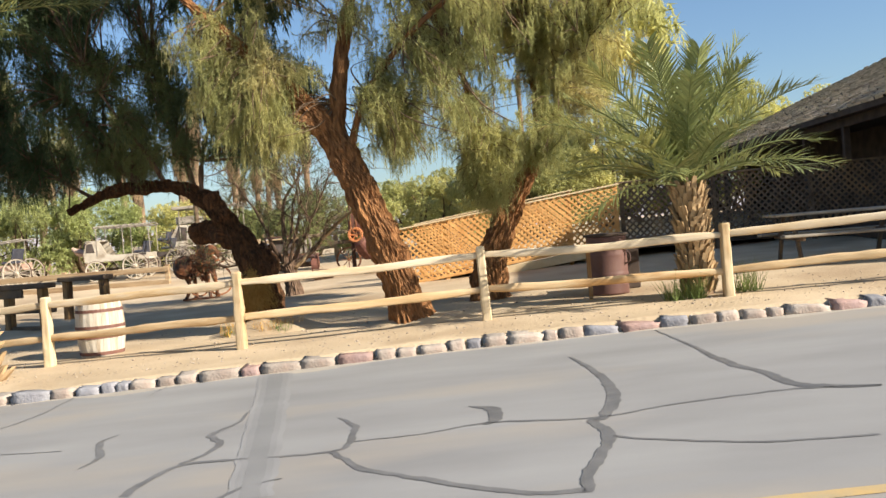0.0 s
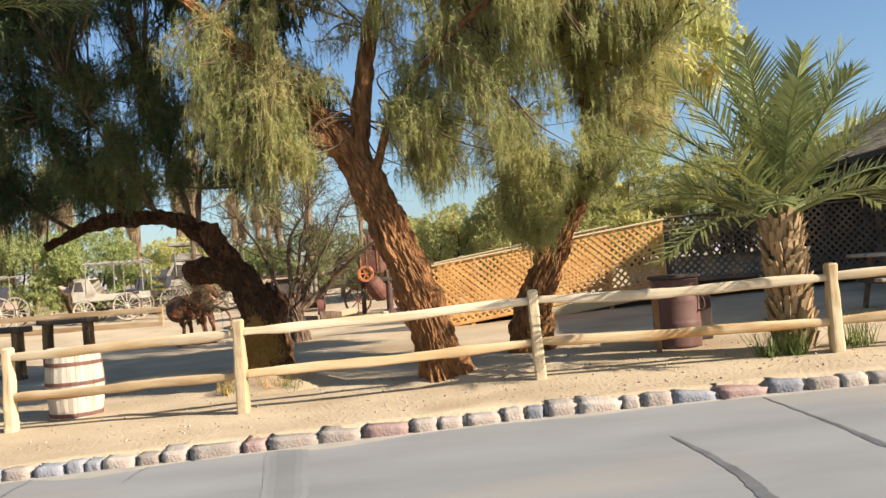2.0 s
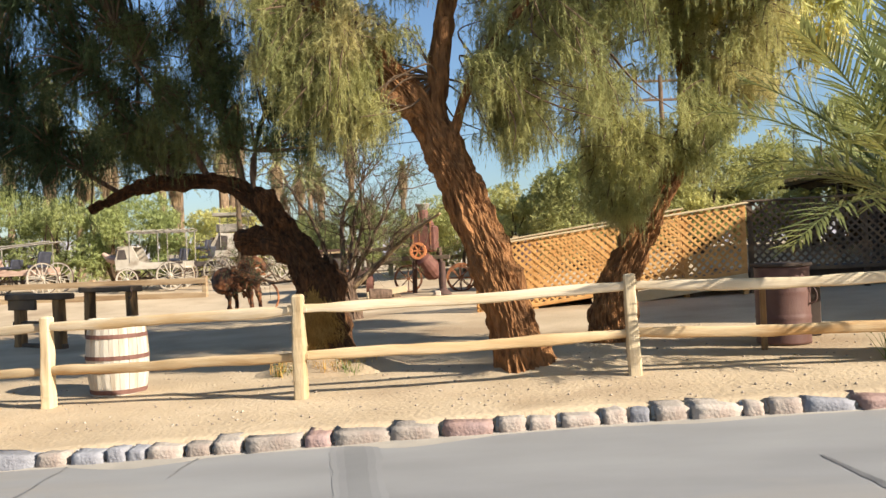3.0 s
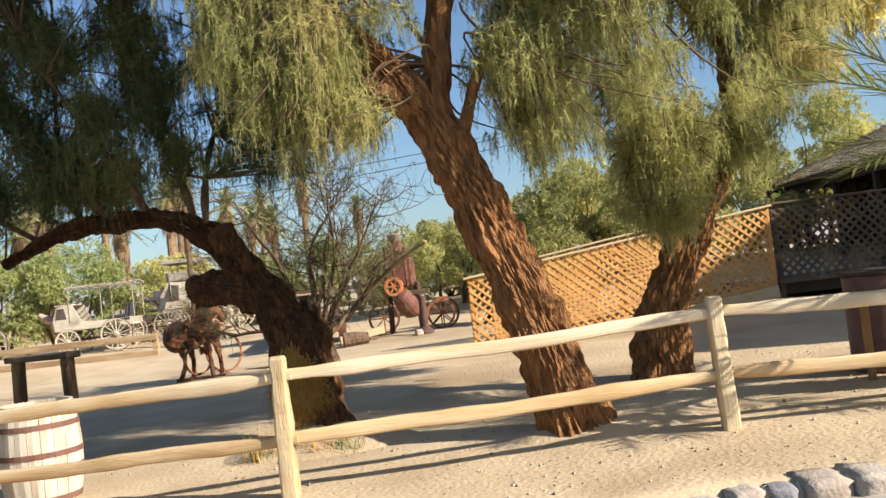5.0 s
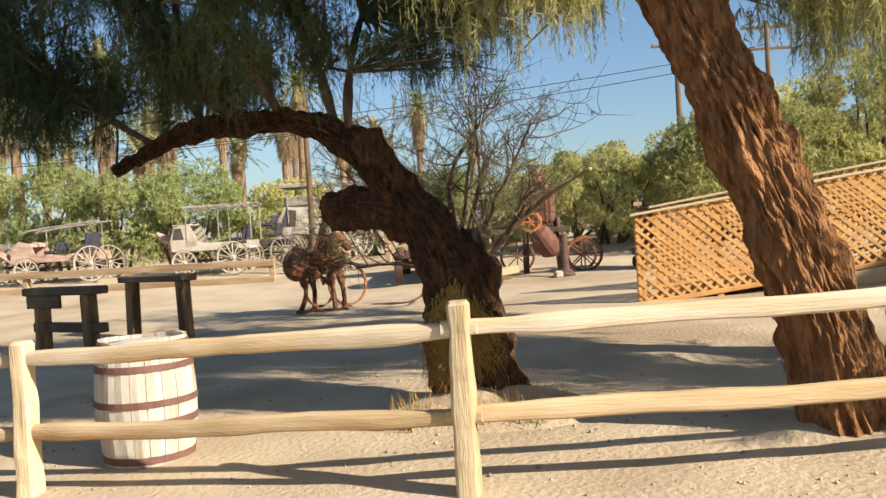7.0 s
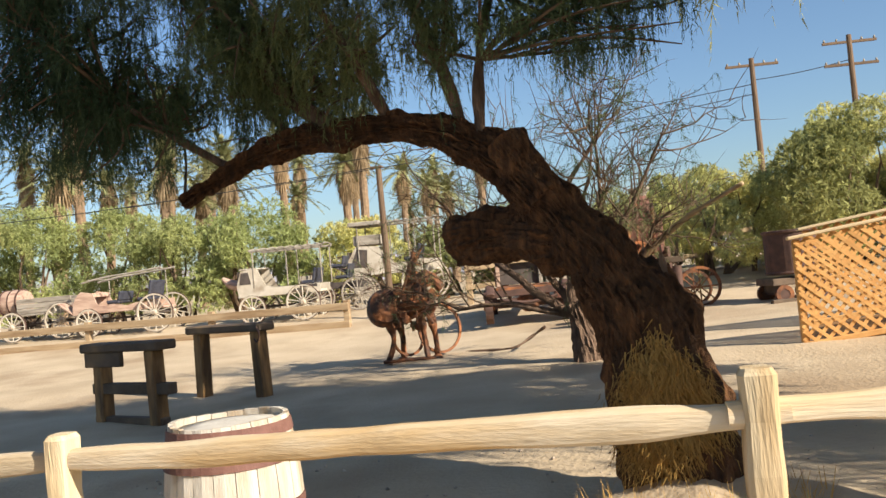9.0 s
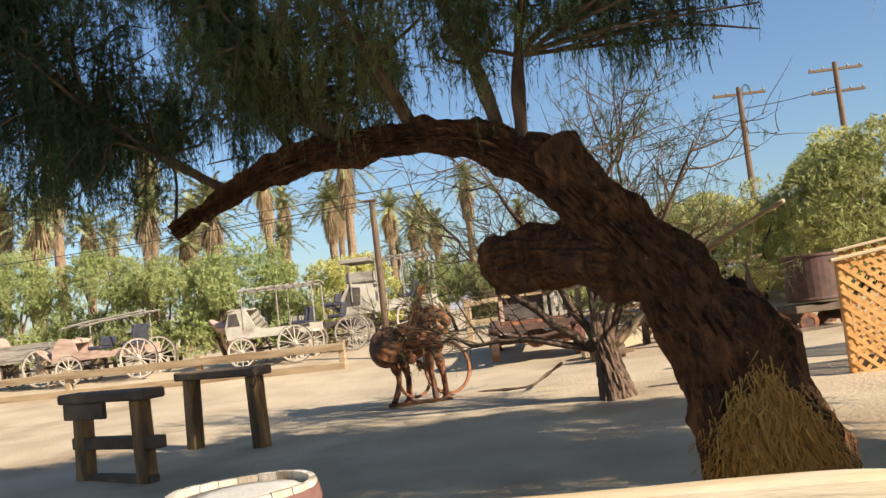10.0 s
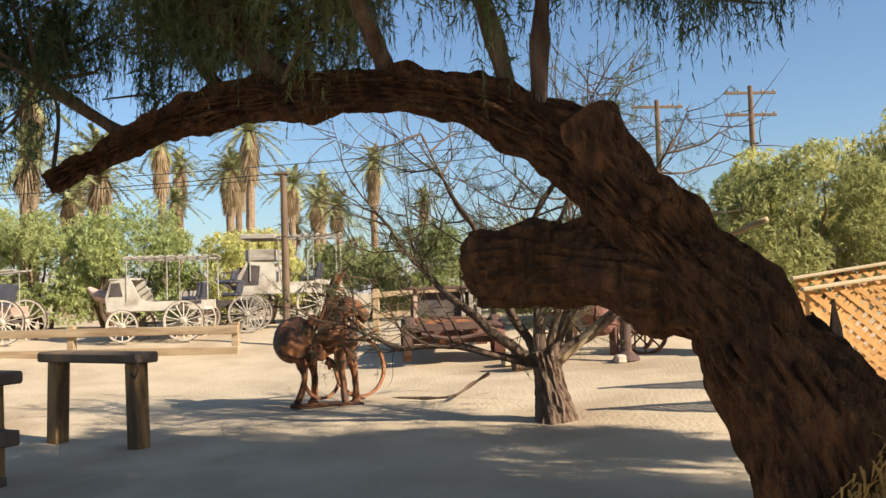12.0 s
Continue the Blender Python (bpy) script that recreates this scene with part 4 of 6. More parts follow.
def build_small_palm():
    rng = random.Random(21)
    x0, y0 = 3.22, 13.25
    z0 = ground_z(x0, y0)
    t = thing("date_palm", "young date palm with boot-covered trunk and arching green feather fronds", "palm", pose(x0, y0, z0))
    core = Geo().tube([(0, 0, -0.15), (0, 0, 0.2), (0.0, 0, 0.7), (-0.03, 0, 1.25), (-0.05, 0, 1.55)], [0.22, 0.2, 0.19, 0.17, 0.14], 16, 0.02, 5)
    trunk = part("trunk", core, PALMTRUNK, t)
    b = Geo().add([(-0.05, 0.0, 0), (0.05, 0.0, 0), (0.035, 0.03, 0.13), (-0.035, 0.03, 0.13), (-0.05, 0.05, 0), (0.05, 0.05, 0), (0.03, 0.07, 0.15), (-0.03, 0.07, 0.15)],
                  [(0, 1, 2, 3), (7, 6, 5, 4), (0, 4, 5, 1), (1, 5, 6, 2), (2, 6, 7, 3), (3, 7, 4, 0)])
    bme = mesh_of("boot", b, BOOT)
    k = 0
    for row in range(20):
        z = 0.06 + row * 0.072
        r = 0.185 - 0.035 * row / 20
        for j in range(12):
            a = 2 * math.pi * (j + 0.5 * (row % 2)) / 12 + rng.uniform(-0.14, 0.14)
            ob = new("boot", bme)
            ob.parent = trunk
            ob.matrix_local = pose(-0.03 * z + r * math.cos(a), r * math.sin(a), z, -14 + rng.uniform(-14, 10), rng.uniform(-14, 14), math.degrees(a) - 90) @ Matrix.Diagonal((rng.uniform(0.6, 0.9), 0.7, rng.uniform(0.9, 1.4), 1))
    for i in range(34):
        leaf, stem = [], Geo()
        f = (i + 0.5) / 34
        az = i * 2.39996
        rise = radians(80 - 60 * f + rng.uniform(-9, 9))
        frond(leaf, stem, (-0.05 + 0.06 * math.cos(az), 0.06 * math.sin(az), 1.45 + 0.12 * (1 - f)), az, rise, rng.uniform(2.1, 2.7) * (0.78 + 0.3 * math.sin(math.pi * min(1, f + 0.2))), rng, 0.24 + 0.20 * f, 0.37, 36)
        st = part("frond", stem, PALMGREEN, t)
        triangles("leaf_blade", leaf, PALMGREEN, st)
    # agave and weeds at the foot
    return t


def build_left_palm():
    rng = random.Random(22)
    x0, y0 = -6.45, 12.3
    z0 = ground_z(x0, y0)
    t = thing("palm_tree", "stout palm with a shaggy boot-covered trunk and hanging dry fronds", "palm", pose(x0, y0, z0))
    core = Geo().tube([(0, 0, -0.2), (0, 0, 0.15), (-0.05, 0, 0.8), (-0.4, 0.05, 2.4), (-0.8, 0.1, 4.6)], [0.36, 0.33, 0.25, 0.22, 0.2], 18, 0.04, 4)
    trunk = part("trunk", core, PALMTRUNK, t)
    b = Geo().add([(-0.06, 0.0, 0), (0.06, 0.0, 0), (0.03, 0.06, 0.16), (-0.03, 0.06, 0.16), (-0.06, 0.05, 0), (0.06, 0.05, 0), (0.025, 0.10, 0.18), (-0.025, 0.10, 0.18)],
                  [(0, 1, 2, 3), (7, 6, 5, 4), (0, 4, 5, 1), (1, 5, 6, 2), (2, 6, 7, 3), (3, 7, 4, 0)])
    bme = mesh_of("boot", b, BOOT)
    for row in range(27):
        z = 0.02 + row * 0.17
        c = Vector((float(np.interp(z, (0, 0.8, 2.4, 4.6), (0, -0.05, -0.4, -0.8))), 0.03, z))
        r = float(np.interp(z, (0, 0.15, 0.8, 4.6), (0.36, 0.32, 0.24, 0.19)))
        for j in range(11):
            a = 2 * math.pi * (j + 0.5 * (row % 2)) / 11 + rng.uniform(-0.1, 0.1)
            ob = new("boot", bme)
            ob.parent = trunk
            ob.matrix_local = pose(c.x + r * math.cos(a), c.y + r * math.sin(a), c.z, -20 + rng.uniform(-12, 12), rng.uniform(-10, 10), math.degrees(a) - 90) @ Matrix.Diagonal((1.1, 1.2, 1.15, 1))
    for i in range(58):
        leaf, stem = [], Geo()
        f = (i + 0.5) / 40
        az = i * 2.39996
        dead = i >= 38
        rise = radians(74 - 62 * f + rng.uniform(-6, 6)) if not dead else radians(-50 - rng.uniform(0, 25))
        frond(leaf, stem, (-0.8 + 0.1 * math.cos(az), 0.1 + 0.1 * math.sin(az), 4.65), az, rise, rng.uniform(2.7, 3.2) if not dead else rng.uniform(1.3, 2.0), rng, 0.12, 0.46, 46, curl=0.3 if dead else 0.05)
        m = PALMDEAD if dead else PALMGREEN
        st = part("frond", stem, m, t, "dry brown frond" if dead else "")
        triangles("leaf_blade", leaf, m, st)


# ---------------------------------------------------------------- barrel, hitching stands, drum
def build_barrel():
    x0, y0 = -5.42, 14.0
    z0 = ground_z(x0, y0) - 0.01
    t = thing("wooden_barrel", "bleached oak barrel with rusty hoops, its open top filled with sand", "barrel", pose(x0, y0, z0, 0, 0, 10))
    H = 0.86

    def rad(z):
        return 0.298 + 0.045 * math.sin(math.pi * clamp(z / H, 0, 1))
    n = 20
    for k in range(n):
        a0, a1 = 2 * math.pi * (k + 0.02) / n, 2 * math.pi * (k + 0.98) / n
        vs, fs = [], []
        for i in range(9):
            z = H * i / 8
            for r, a in ((rad(z), a0), (rad(z) + 0.004, (a0 + a1) / 2), (rad(z), a1), (rad(z) - 0.025, a1), (rad(z) - 0.025, a0)):
                vs.append((r * math.cos(a), r * math.sin(a), z + (0.006 * math.sin(k * 7.1) if i == 8 else 0)))
        for i in range(8):
            for q in range(5):
                s = (q + 1) % 5
                fs.append((i * 5 + q, i * 5 + s, i * 5 + 5 + s, i * 5 + 5 + q))
        fs += [(4, 3, 2, 1, 0), (40, 41, 42, 43, 44)]
        part("stave", Geo().add(vs, fs), STAVE, t)
    for z, w in ((0.045, 0.05), (0.29, 0.05), (0.43, 0.045), (0.67, 0.045), (0.81, 0.06)):
        vs, fs = [], []
        for k in range(40):
            a = 2 * math.pi * k / 40
            for r, dz in ((rad(z - w / 2) + 0.002, -w / 2), (rad(z - w / 2) + 0.009, -w / 2), (rad(z + w / 2) + 0.009, w / 2), (rad(z + w / 2) + 0.002, w / 2)):
                vs.append((r * math.cos(a), r * math.sin(a), z + dz))
        for k in range(40):
            j = (k + 1) % 40
            for q in range(4):
                s = (q + 1) % 4
                fs.append((k * 4 + q, j * 4 + q, j * 4 + s, k * 4 + s))
        part("hoop", Geo().add(vs, fs), HOOP, t, "rusty brown iron hoop")
    part("head", Geo().lathe([(0.284, 0.80), (0.284, 0.828), (0.13, 0.842), (0.02, 0.846)], 32), MORTAR, t, "pale sandy filling", smooth=True)


def build_stand(x0, y0, turn, length, height, label, low_rail):
    z0 = dirt(x0, y0)
    t = thing("timber_stand", label, "stand", pose(x0, y0, z0, 0, 0, turn), group="old timber stands")
    h = length / 2
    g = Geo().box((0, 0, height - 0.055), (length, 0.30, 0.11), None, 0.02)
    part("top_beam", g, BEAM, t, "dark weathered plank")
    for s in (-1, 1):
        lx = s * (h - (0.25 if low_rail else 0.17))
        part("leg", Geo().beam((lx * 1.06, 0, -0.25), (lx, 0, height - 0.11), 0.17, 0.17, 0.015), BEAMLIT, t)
    if low_rail:
        part("side_board", Geo().box((-h * 0.45, -0.09, height - 0.2), (length * 0.48, 0.06, 0.18)), BEAM, t)
        part("cross_rail", Geo().beam((-h + 0.1, 0.0, 0.42), (h + 0.05, 0.0, 0.42), 0.14, 0.13), BEAM, t)
        part("ground_sill", Geo().beam((-h + 0.1, 0.0, 0.03), (h - 0.1, 0.0, 0.03), 0.12, 0.1), BEAM, t)
    else:
        part("iron_hook", Geo().tube(smooth_path([(h - 0.02, -0.16, height - 0.05), (h + 0.05, -0.18, height - 0.14), (h + 0.0, -0.18, height - 0.24), (h - 0.06, -0.17, height - 0.2)], 4), 0.012, 6), RUSTDARK, t)


def build_drum():
    x0, y0 = 2.2, 14.45
    z0 = ground_z(x0, y0)
    t = thing("metal_drum", "brown painted steel drum used as a litter bin", "bin", pose(x0, y0, z0, 0, 0, 20))
    prof = []
    for z in np.linspace(0, 0.86, 36):
        b = 0.010 * (math.exp(-((z - 0.29) / 0.012) ** 2) + math.exp(-((z - 0.58) / 0.012) ** 2) + math.exp(-((z - 0.85) / 0.012) ** 2))
        prof.append((0.295 + b, float(z)))
    part("body", Geo().lathe(prof, 40), DRUM, t, smooth=True)
    part("lid", Geo().lathe([(0.305, 0.862), (0.33, 0.87), (0.33, 0.90), (0.31, 0.905), (0.2, 0.91)], 40), PORCH, t, "dark flat lid")
    part("handle", Geo().tube(smooth_path([(0.16, -0.26, 0.66), (0.21, -0.30, 0.58), (0.2, -0.31, 0.48), (0.14, -0.27, 0.44)], 5), 0.014, 6), RUSTDARK, t)
    p = thing("steel_post", "short weathered square post beside the drum", "post", pose(x0 - 0.34, y0 - 0.42, ground_z(x0 - 0.34, y0 - 0.42)))
    part("shaft", Geo().beam((0, 0, -0.15), (0, 0, 0.74), 0.06, 0.06), BEAMLIT, p)
    c = thing("storage_box", "low dark box standing behind the drum in shade", "box", pose(x0 + 0.33, y0 + 0.5, ground_z(x0 + 0.33, y0 + 0.5)))
    part("body", Geo().box((0, 0, 0.3), (0.4, 0.4, 0.6)), PORCH, c)


# ---------------------------------------------------------------- lattice ramp and porch
def lattice_panel(parent, a, b, za, zb, height, thick=0.008, pitch=0.145, mat=None):
    """Diagonal lath lattice between two uprights; za and zb are the lower edge's heights at the ends. Two crossed layers of laths."""
    mat = mat or REDWOOD
    a, b = Vector((a[0], a[1], 0)), Vector((b[0], b[1], 0))
    L = (b - a).length
    ux = (b - a) / L
    nrm = Vector((ux.y, -ux.x, 0))
    lath = 0.040

    def low(u):
        return za + (zb - za) * u / L
    for layer, sg in ((0, 1), (1, -1)):
        k = -height
        while k < L + height:
            lo, hi = None, None
            u0, u1 = (k, k + height) if sg > 0 else (k + height, k)
            s0, s1 = 0.0, 1.0
            du = u1 - u0
            t0, t1 = sorted(((0 - u0) / du, (L - u0) / du))
            s0, s1 = max(s0, t0), min(s1, t1)
            if s1 - s0 > 0.04:
                p0 = a + ux * (u0 + du * s0) + Vector((0, 0, low(u0 + du * s0) + height * s0)) + nrm * (0.004 if layer else -0.004) * 1.2
                p1 = a + ux * (u0 + du * s1) + Vector((0, 0, low(u0 + du * s1) + height * s1)) + nrm * (0.004 if layer else -0.004) * 1.2
                d = (p1 - p0).normalized()
                wv = d.cross(nrm).normalized() * lath / 2
                tv = nrm * thick / 2
                vs = [p0 - wv - tv, p0 + wv - tv, p0 + wv + tv, p0 - wv + tv, p1 - wv - tv, p1 + wv - tv, p1 + wv + tv, p1 - wv + tv]
                yield vs, [(0, 1, 2, 3), (7, 6, 5, 4), (0, 4, 5, 1), (1, 5, 6, 2), (2, 6, 7, 3), (3, 7, 4, 0)]
            k += pitch


def build_lattice(name, label, a, b, za, zb, height, mat, cap, posts, single=True, capw=0.11):
    t = thing(name, label, "lattice fence", group="lattice panels")
    laths = list(lattice_panel(t, a, b, za, zb, height, mat=mat))
    if single:
        for vs, fs in laths:
            part("lath", Geo().add(vs, fs), mat, t)
    else:
        g = Geo()
        for vs, fs in laths:
            g.add(vs, fs)
        o = part("lattice_web", g, mat, t)
        o["kind"] = "stuff"
    A, B = Vector((*a, za + height + 0.02)), Vector((*b, zb + height + 0.02))
    u = (B - A).normalized()
    part("cap_rail", Geo().beam(A - u * 0.08, B + u * 0.05, capw, 0.04), cap, t, "pale flat cap rail")
    part("bottom_rail", Geo().beam(Vector((*a, za - 0.02)), Vector((*b, zb - 0.02)), 0.04, 0.07), mat, t)
    for s in posts:
        p = Vector(a).lerp(Vector(b), s)
        z = za + (zb - za) * s
        part("post", Geo().beam((p.x, p.y + 0.05, dirt(p.x, p.y) - 0.2), (p.x, p.y + 0.05, z + height - 0.01), 0.085, 0.085), mat, t)
    return t


def build_ramp_and_porch():
    build_lattice("ramp_lattice", "sloping orange-brown redwood lattice along the ramp, sunlit", (-1.49, 20.3), (3.4, 20.3), 0.33, 0.93, 1.19, REDWOOD, PINE, (0.005, 0.22, 0.5, 0.78, 0.995))
    build_lattice("ramp_lattice", "rear redwood lattice of the ramp seen over the front one", (-1.1, 21.75), (2.55, 21.75), 0.44, 0.93, 1.19, REDWOOD, PINE, (0.01, 0.5, 0.99), single=False)
    # porch lattice gets dark timber in place of redwood, to deepen its shade
    build_lattice("porch_lattice", "lattice railing of the porch, its shade put into a dark timber colour", (3.45, 20.35), (9.6, 19.95), 0.93, 1.0, 1.22, BEAM, BEAM, (0.01, 0.33, 0.66, 0.99), single=False)
    d = thing("ramp", "wooden ramp deck with pale skirt board", "ramp")
    part("deck", Geo().beam((-1.3, 21.03, 0.33), (3.4, 21.03, 0.90), 1.40, 0.06), BEAMLIT, d)
    part("skirt_board", Geo().beam((0.6, 20.22, 0.42), (3.4, 20.22, 0.78), 0.03, 0.2), PINE, d)
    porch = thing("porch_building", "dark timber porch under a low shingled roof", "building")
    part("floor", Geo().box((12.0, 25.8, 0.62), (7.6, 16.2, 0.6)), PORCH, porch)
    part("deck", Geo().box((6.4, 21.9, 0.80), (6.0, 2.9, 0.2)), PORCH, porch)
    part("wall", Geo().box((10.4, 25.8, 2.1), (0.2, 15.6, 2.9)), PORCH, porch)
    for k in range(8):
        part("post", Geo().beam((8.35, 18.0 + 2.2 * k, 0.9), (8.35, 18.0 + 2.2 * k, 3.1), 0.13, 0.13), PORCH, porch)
    # hipped roof with its eave along the porch
    e0, e1, y0, y1, ez, rz = 8.0, 22.0, 17.3, 34.0, 3.25, 6.2
    ra, rb = Vector((14.6, 27.4, rz)), Vector((14.6, 24.0, rz))
    c = [Vector((e0, y1, ez)), Vector((e0, y0, ez)), Vector((e1, y0, ez)), Vector((e1, y1, ez))]
    roof = part("roof", Geo().add([*c, ra, rb, *(p - Vector((0, 0, 0.12)) for p in c)],
                                  [(0, 1, 5, 4), (3, 0, 4), (2, 3, 4, 5), (1, 2, 5), (0, 6, 7, 1), (1, 7, 8, 2), (2, 8, 9, 3), (3, 9, 6, 0), (6, 9, 8, 7)]), PORCH, porch)
    part("eave_beam", Geo().beam((e0 + 0.35, y0 + 0.3, 3.05), (e0 + 0.35, y1 - 0.3, 3.05), 0.14, 0.2), PORCH, porch)
    rr = random.Random(6)
    g = Geo()
    for quad in ((c[0], c[1], rb, ra), (c[3], c[0], ra, ra)):
        p0, p1, p2, p3 = quad
        nrm = (p1 - p0).cross(p3 - p0).normalized()
        rows = 40
        for i in range(rows):
            s0, s1 = i / rows, min(1, (i + 1.35) / rows)
            A0, B0, A1, B1 = p0.lerp(p3, s0), p1.lerp(p2, s0), p0.lerp(p3, s1), p1.lerp(p2, s1)
            W = (B0 - A0).length
            u = 0.0
            while u < W - 0.02:
                w = rr.uniform(0.16, 0.36)
                f0, f1 = u / W, min(1, (u + w) / W)
                o0, o1 = 0.035 + rr.uniform(0, 0.02), 0.012
                sl = rr.uniform(-0.25, 0.1) / rows
                q = [A0.lerp(B0, f0) + (p3 - p0) * sl, A0.lerp(B0, f1) + (p3 - p0) * sl, A1.lerp(B1, f1), A1.lerp(B1, f0)]
                top = [q[0] + nrm * o0, q[1] + nrm * o0, q[2] + nrm * o1, q[3] + nrm * o1]
                g.add([*top, q[0] + nrm * 0.004, q[1] + nrm * 0.004], [(0, 1, 2, 3), (4, 5, 1, 0)])
                u += w + 0.008
    sh = part("shingles", g, SHINGLE, roof, "weathered brown wooden shingles")
    sh["kind"] = "stuff"
    # long picnic table in the shade before the porch
    x0, y0 = 6.15, 15.6
    z0 = dirt(x0, y0)
    t = thing("picnic_table", "weathered wooden picnic table with slatted end, in shade", "table", pose(x0, y0, z0, 0, 0, -4))
    for i in range(4):
        part("top_board", Geo().box((0, -0.3 + 0.2 * i, 0.78), (2.2, 0.19, 0.045)), WAGONGREY, t)
    for s in (-1, 1):
        part("bench_board", Geo().box((0, s * 0.7, 0.45), (2.2, 0.26, 0.045)), WAGONGREY, t)
        for q in (-1, 1):
            part("leg", Geo().beam((s * 0.8, q * 0.62, 0), (s * 0.8, q * 0.25, 0.76), 0.05, 0.1), BEAM, t)
        part("brace", Geo().beam((s * 0.8, -0.8, 0.42), (s * 0.8, 0.8, 0.42), 0.05, 0.1), BEAM, t)


# ---------------------------------------------------------------- wagons
WHEELS = {}


def wheel(parent, x, y, r, mat, spokes=12, tilt=0, turn=0):
    """A spoked wagon wheel standing in the xz plane on the parent, hub at height r."""
    key = (r, mat.name, spokes)
    rot = Matrix.Rotation(radians(90), 4, "X")
    if key not in WHEELS:
        hub = Geo().lathe([(0.05, -0.13), (0.07, -0.09), (0.085, 0), (0.07, 0.09), (0.05, 0.13)], 12, rot)
        WHEELS[key] = (mesh_of("wheel", Geo().ring(r - 0.055, r, 0.05, 32, rot), mat), mesh_of("tyre", Geo().ring(r - 0.004, r + 0.008, 0.056, 32, rot), RUSTDARK),
                       mesh_of("hub", hub, mat), mesh_of("spoke", Geo().beam((0, 0, 0.06), (0, 0, r - 0.04), 0.035, 0.03), mat))
    rim, tyre, hub, spoke = WHEELS[key]
    w = new("wheel", rim)
    w.parent = parent
    w.matrix_local = pose(x, y, r, tilt, 0, turn)
    for me in (tyre, hub):
        o = new(me.name.split(".")[0], me)
        o.parent = w
    for k in range(spokes):
        o = new("spoke", spoke)
        o.parent = w
        o.matrix_local = Matrix.Rotation(2 * math.pi * k / spokes, 4, "Y")
    return w


def gear(t, xf, xr, rf, rr, track, mat, body_z, sp=12):
    for y in (-track / 2, track / 2):
        wheel(t, xf, y, rf, mat, sp)
        wheel(t, xr, y, rr, mat, sp + 2)
    for x, r in ((xf, rf), (xr, rr)):
        part("axle", Geo().beam((x, -track / 2, r), (x, track / 2, r), 0.07, 0.08), WAGONDARK, t)
        for y in (-0.35, 0.35):
            part("spring", Geo().tube(smooth_path([(x - 0.4, y, body_z - 0.1), (x, y, r + 0.05), (x + 0.4, y, body_z - 0.1)], 5), 0.02, 6), RUSTDARK, t)
    part("brake_bar", Geo().beam((xr - rr - 0.08, -track / 2, rr * 0.9), (xr - rr - 0.08, track / 2, rr * 0.9), 0.05, 0.06), WAGONDARK, t)
    part("bolster", Geo().box((xf, 0, body_z - 0.12), (0.16, track * 0.8, 0.09)), WAGONDARK, t)
    part("shaft", Geo().tube([(xf - 0.1, 0.0, rf * 0.8), (xf - 1.2, 0.0, 0.25)], [0.04, 0.03], 6), WAGONGREY, t)
    part("reach_pole", Geo().beam((xf, 0, (rf + rr) / 2), (xr, 0, (rf + rr) / 2), 0.06, 0.07), WAGONDARK, t)


def profile_side(parent, name, pts, y, th, mat, label=""):
    """A board cut to an outline in the xz plane."""
    n = len(pts)
    vs = [(x, y - th / 2, z) for x, z in pts] + [(x, y + th / 2, z) for x, z in pts]
    fs = [tuple(range(n)), tuple(range(2 * n - 1, n - 1, -1))] + [(i, n + i, n + (i + 1) % n, (i + 1) % n) for i in range(n)]
    return part(name, Geo().add(vs, fs), mat, parent, label)


def seat(t, x, z, w, mat, back=0.45):
    s = part("seat", Geo().box((x, 0, z), (0.45, w, 0.12), None, 0.04), mat, t, "dark worn leather seat")
    part("seat_back", Geo().box((x + 0.24, 0, z + back / 2 + 0.03), (0.09, w, back), Matrix.Rotation(radians(12), 3, "Y"), 0.03), mat, t)
    for sg in (-1, 1):
        part("seat_iron", Geo().tube(smooth_path([(x - 0.2, sg * w / 2, z), (x - 0.1, sg * w / 2, z + 0.24), (x + 0.25, sg * w / 2, z + 0.26)], 4), 0.012, 5), RUSTDARK, t)


def canopy(t, x0, x1, w, z0, z1, mat, posts=3):
    for i in range(posts):
        x = x0 + 0.08 + (x1 - x0 - 0.16) * i / (posts - 1)
        for y in (-w / 2, w / 2):
            part("canopy_post", Geo().beam((x, y, z0), (x, y, z1), 0.035, 0.035), mat, t)
    for y in (-w / 2, w / 2):
        part("canopy_rail", Geo().beam((x0, y, z1), (x1, y, z1), 0.04, 0.06), mat, t)
    n = int((x1 - x0) / 0.28)
    for i in range(n + 1):
        x = x0 + (x1 - x0) * i / n
        part("canopy_bow", Geo().tube(smooth_path([(x, -w / 2 - 0.05, z1 + 0.03), (x, 0, z1 + 0.09), (x, w / 2 + 0.05, z1 + 0.03)], 4), 0.022, 5), mat, t)


def place(x, y, turn=0, size=0.82):
    return pose(x, y, dirt(x, y), 0, 0, turn) @ Matrix.Scale(size, 4)


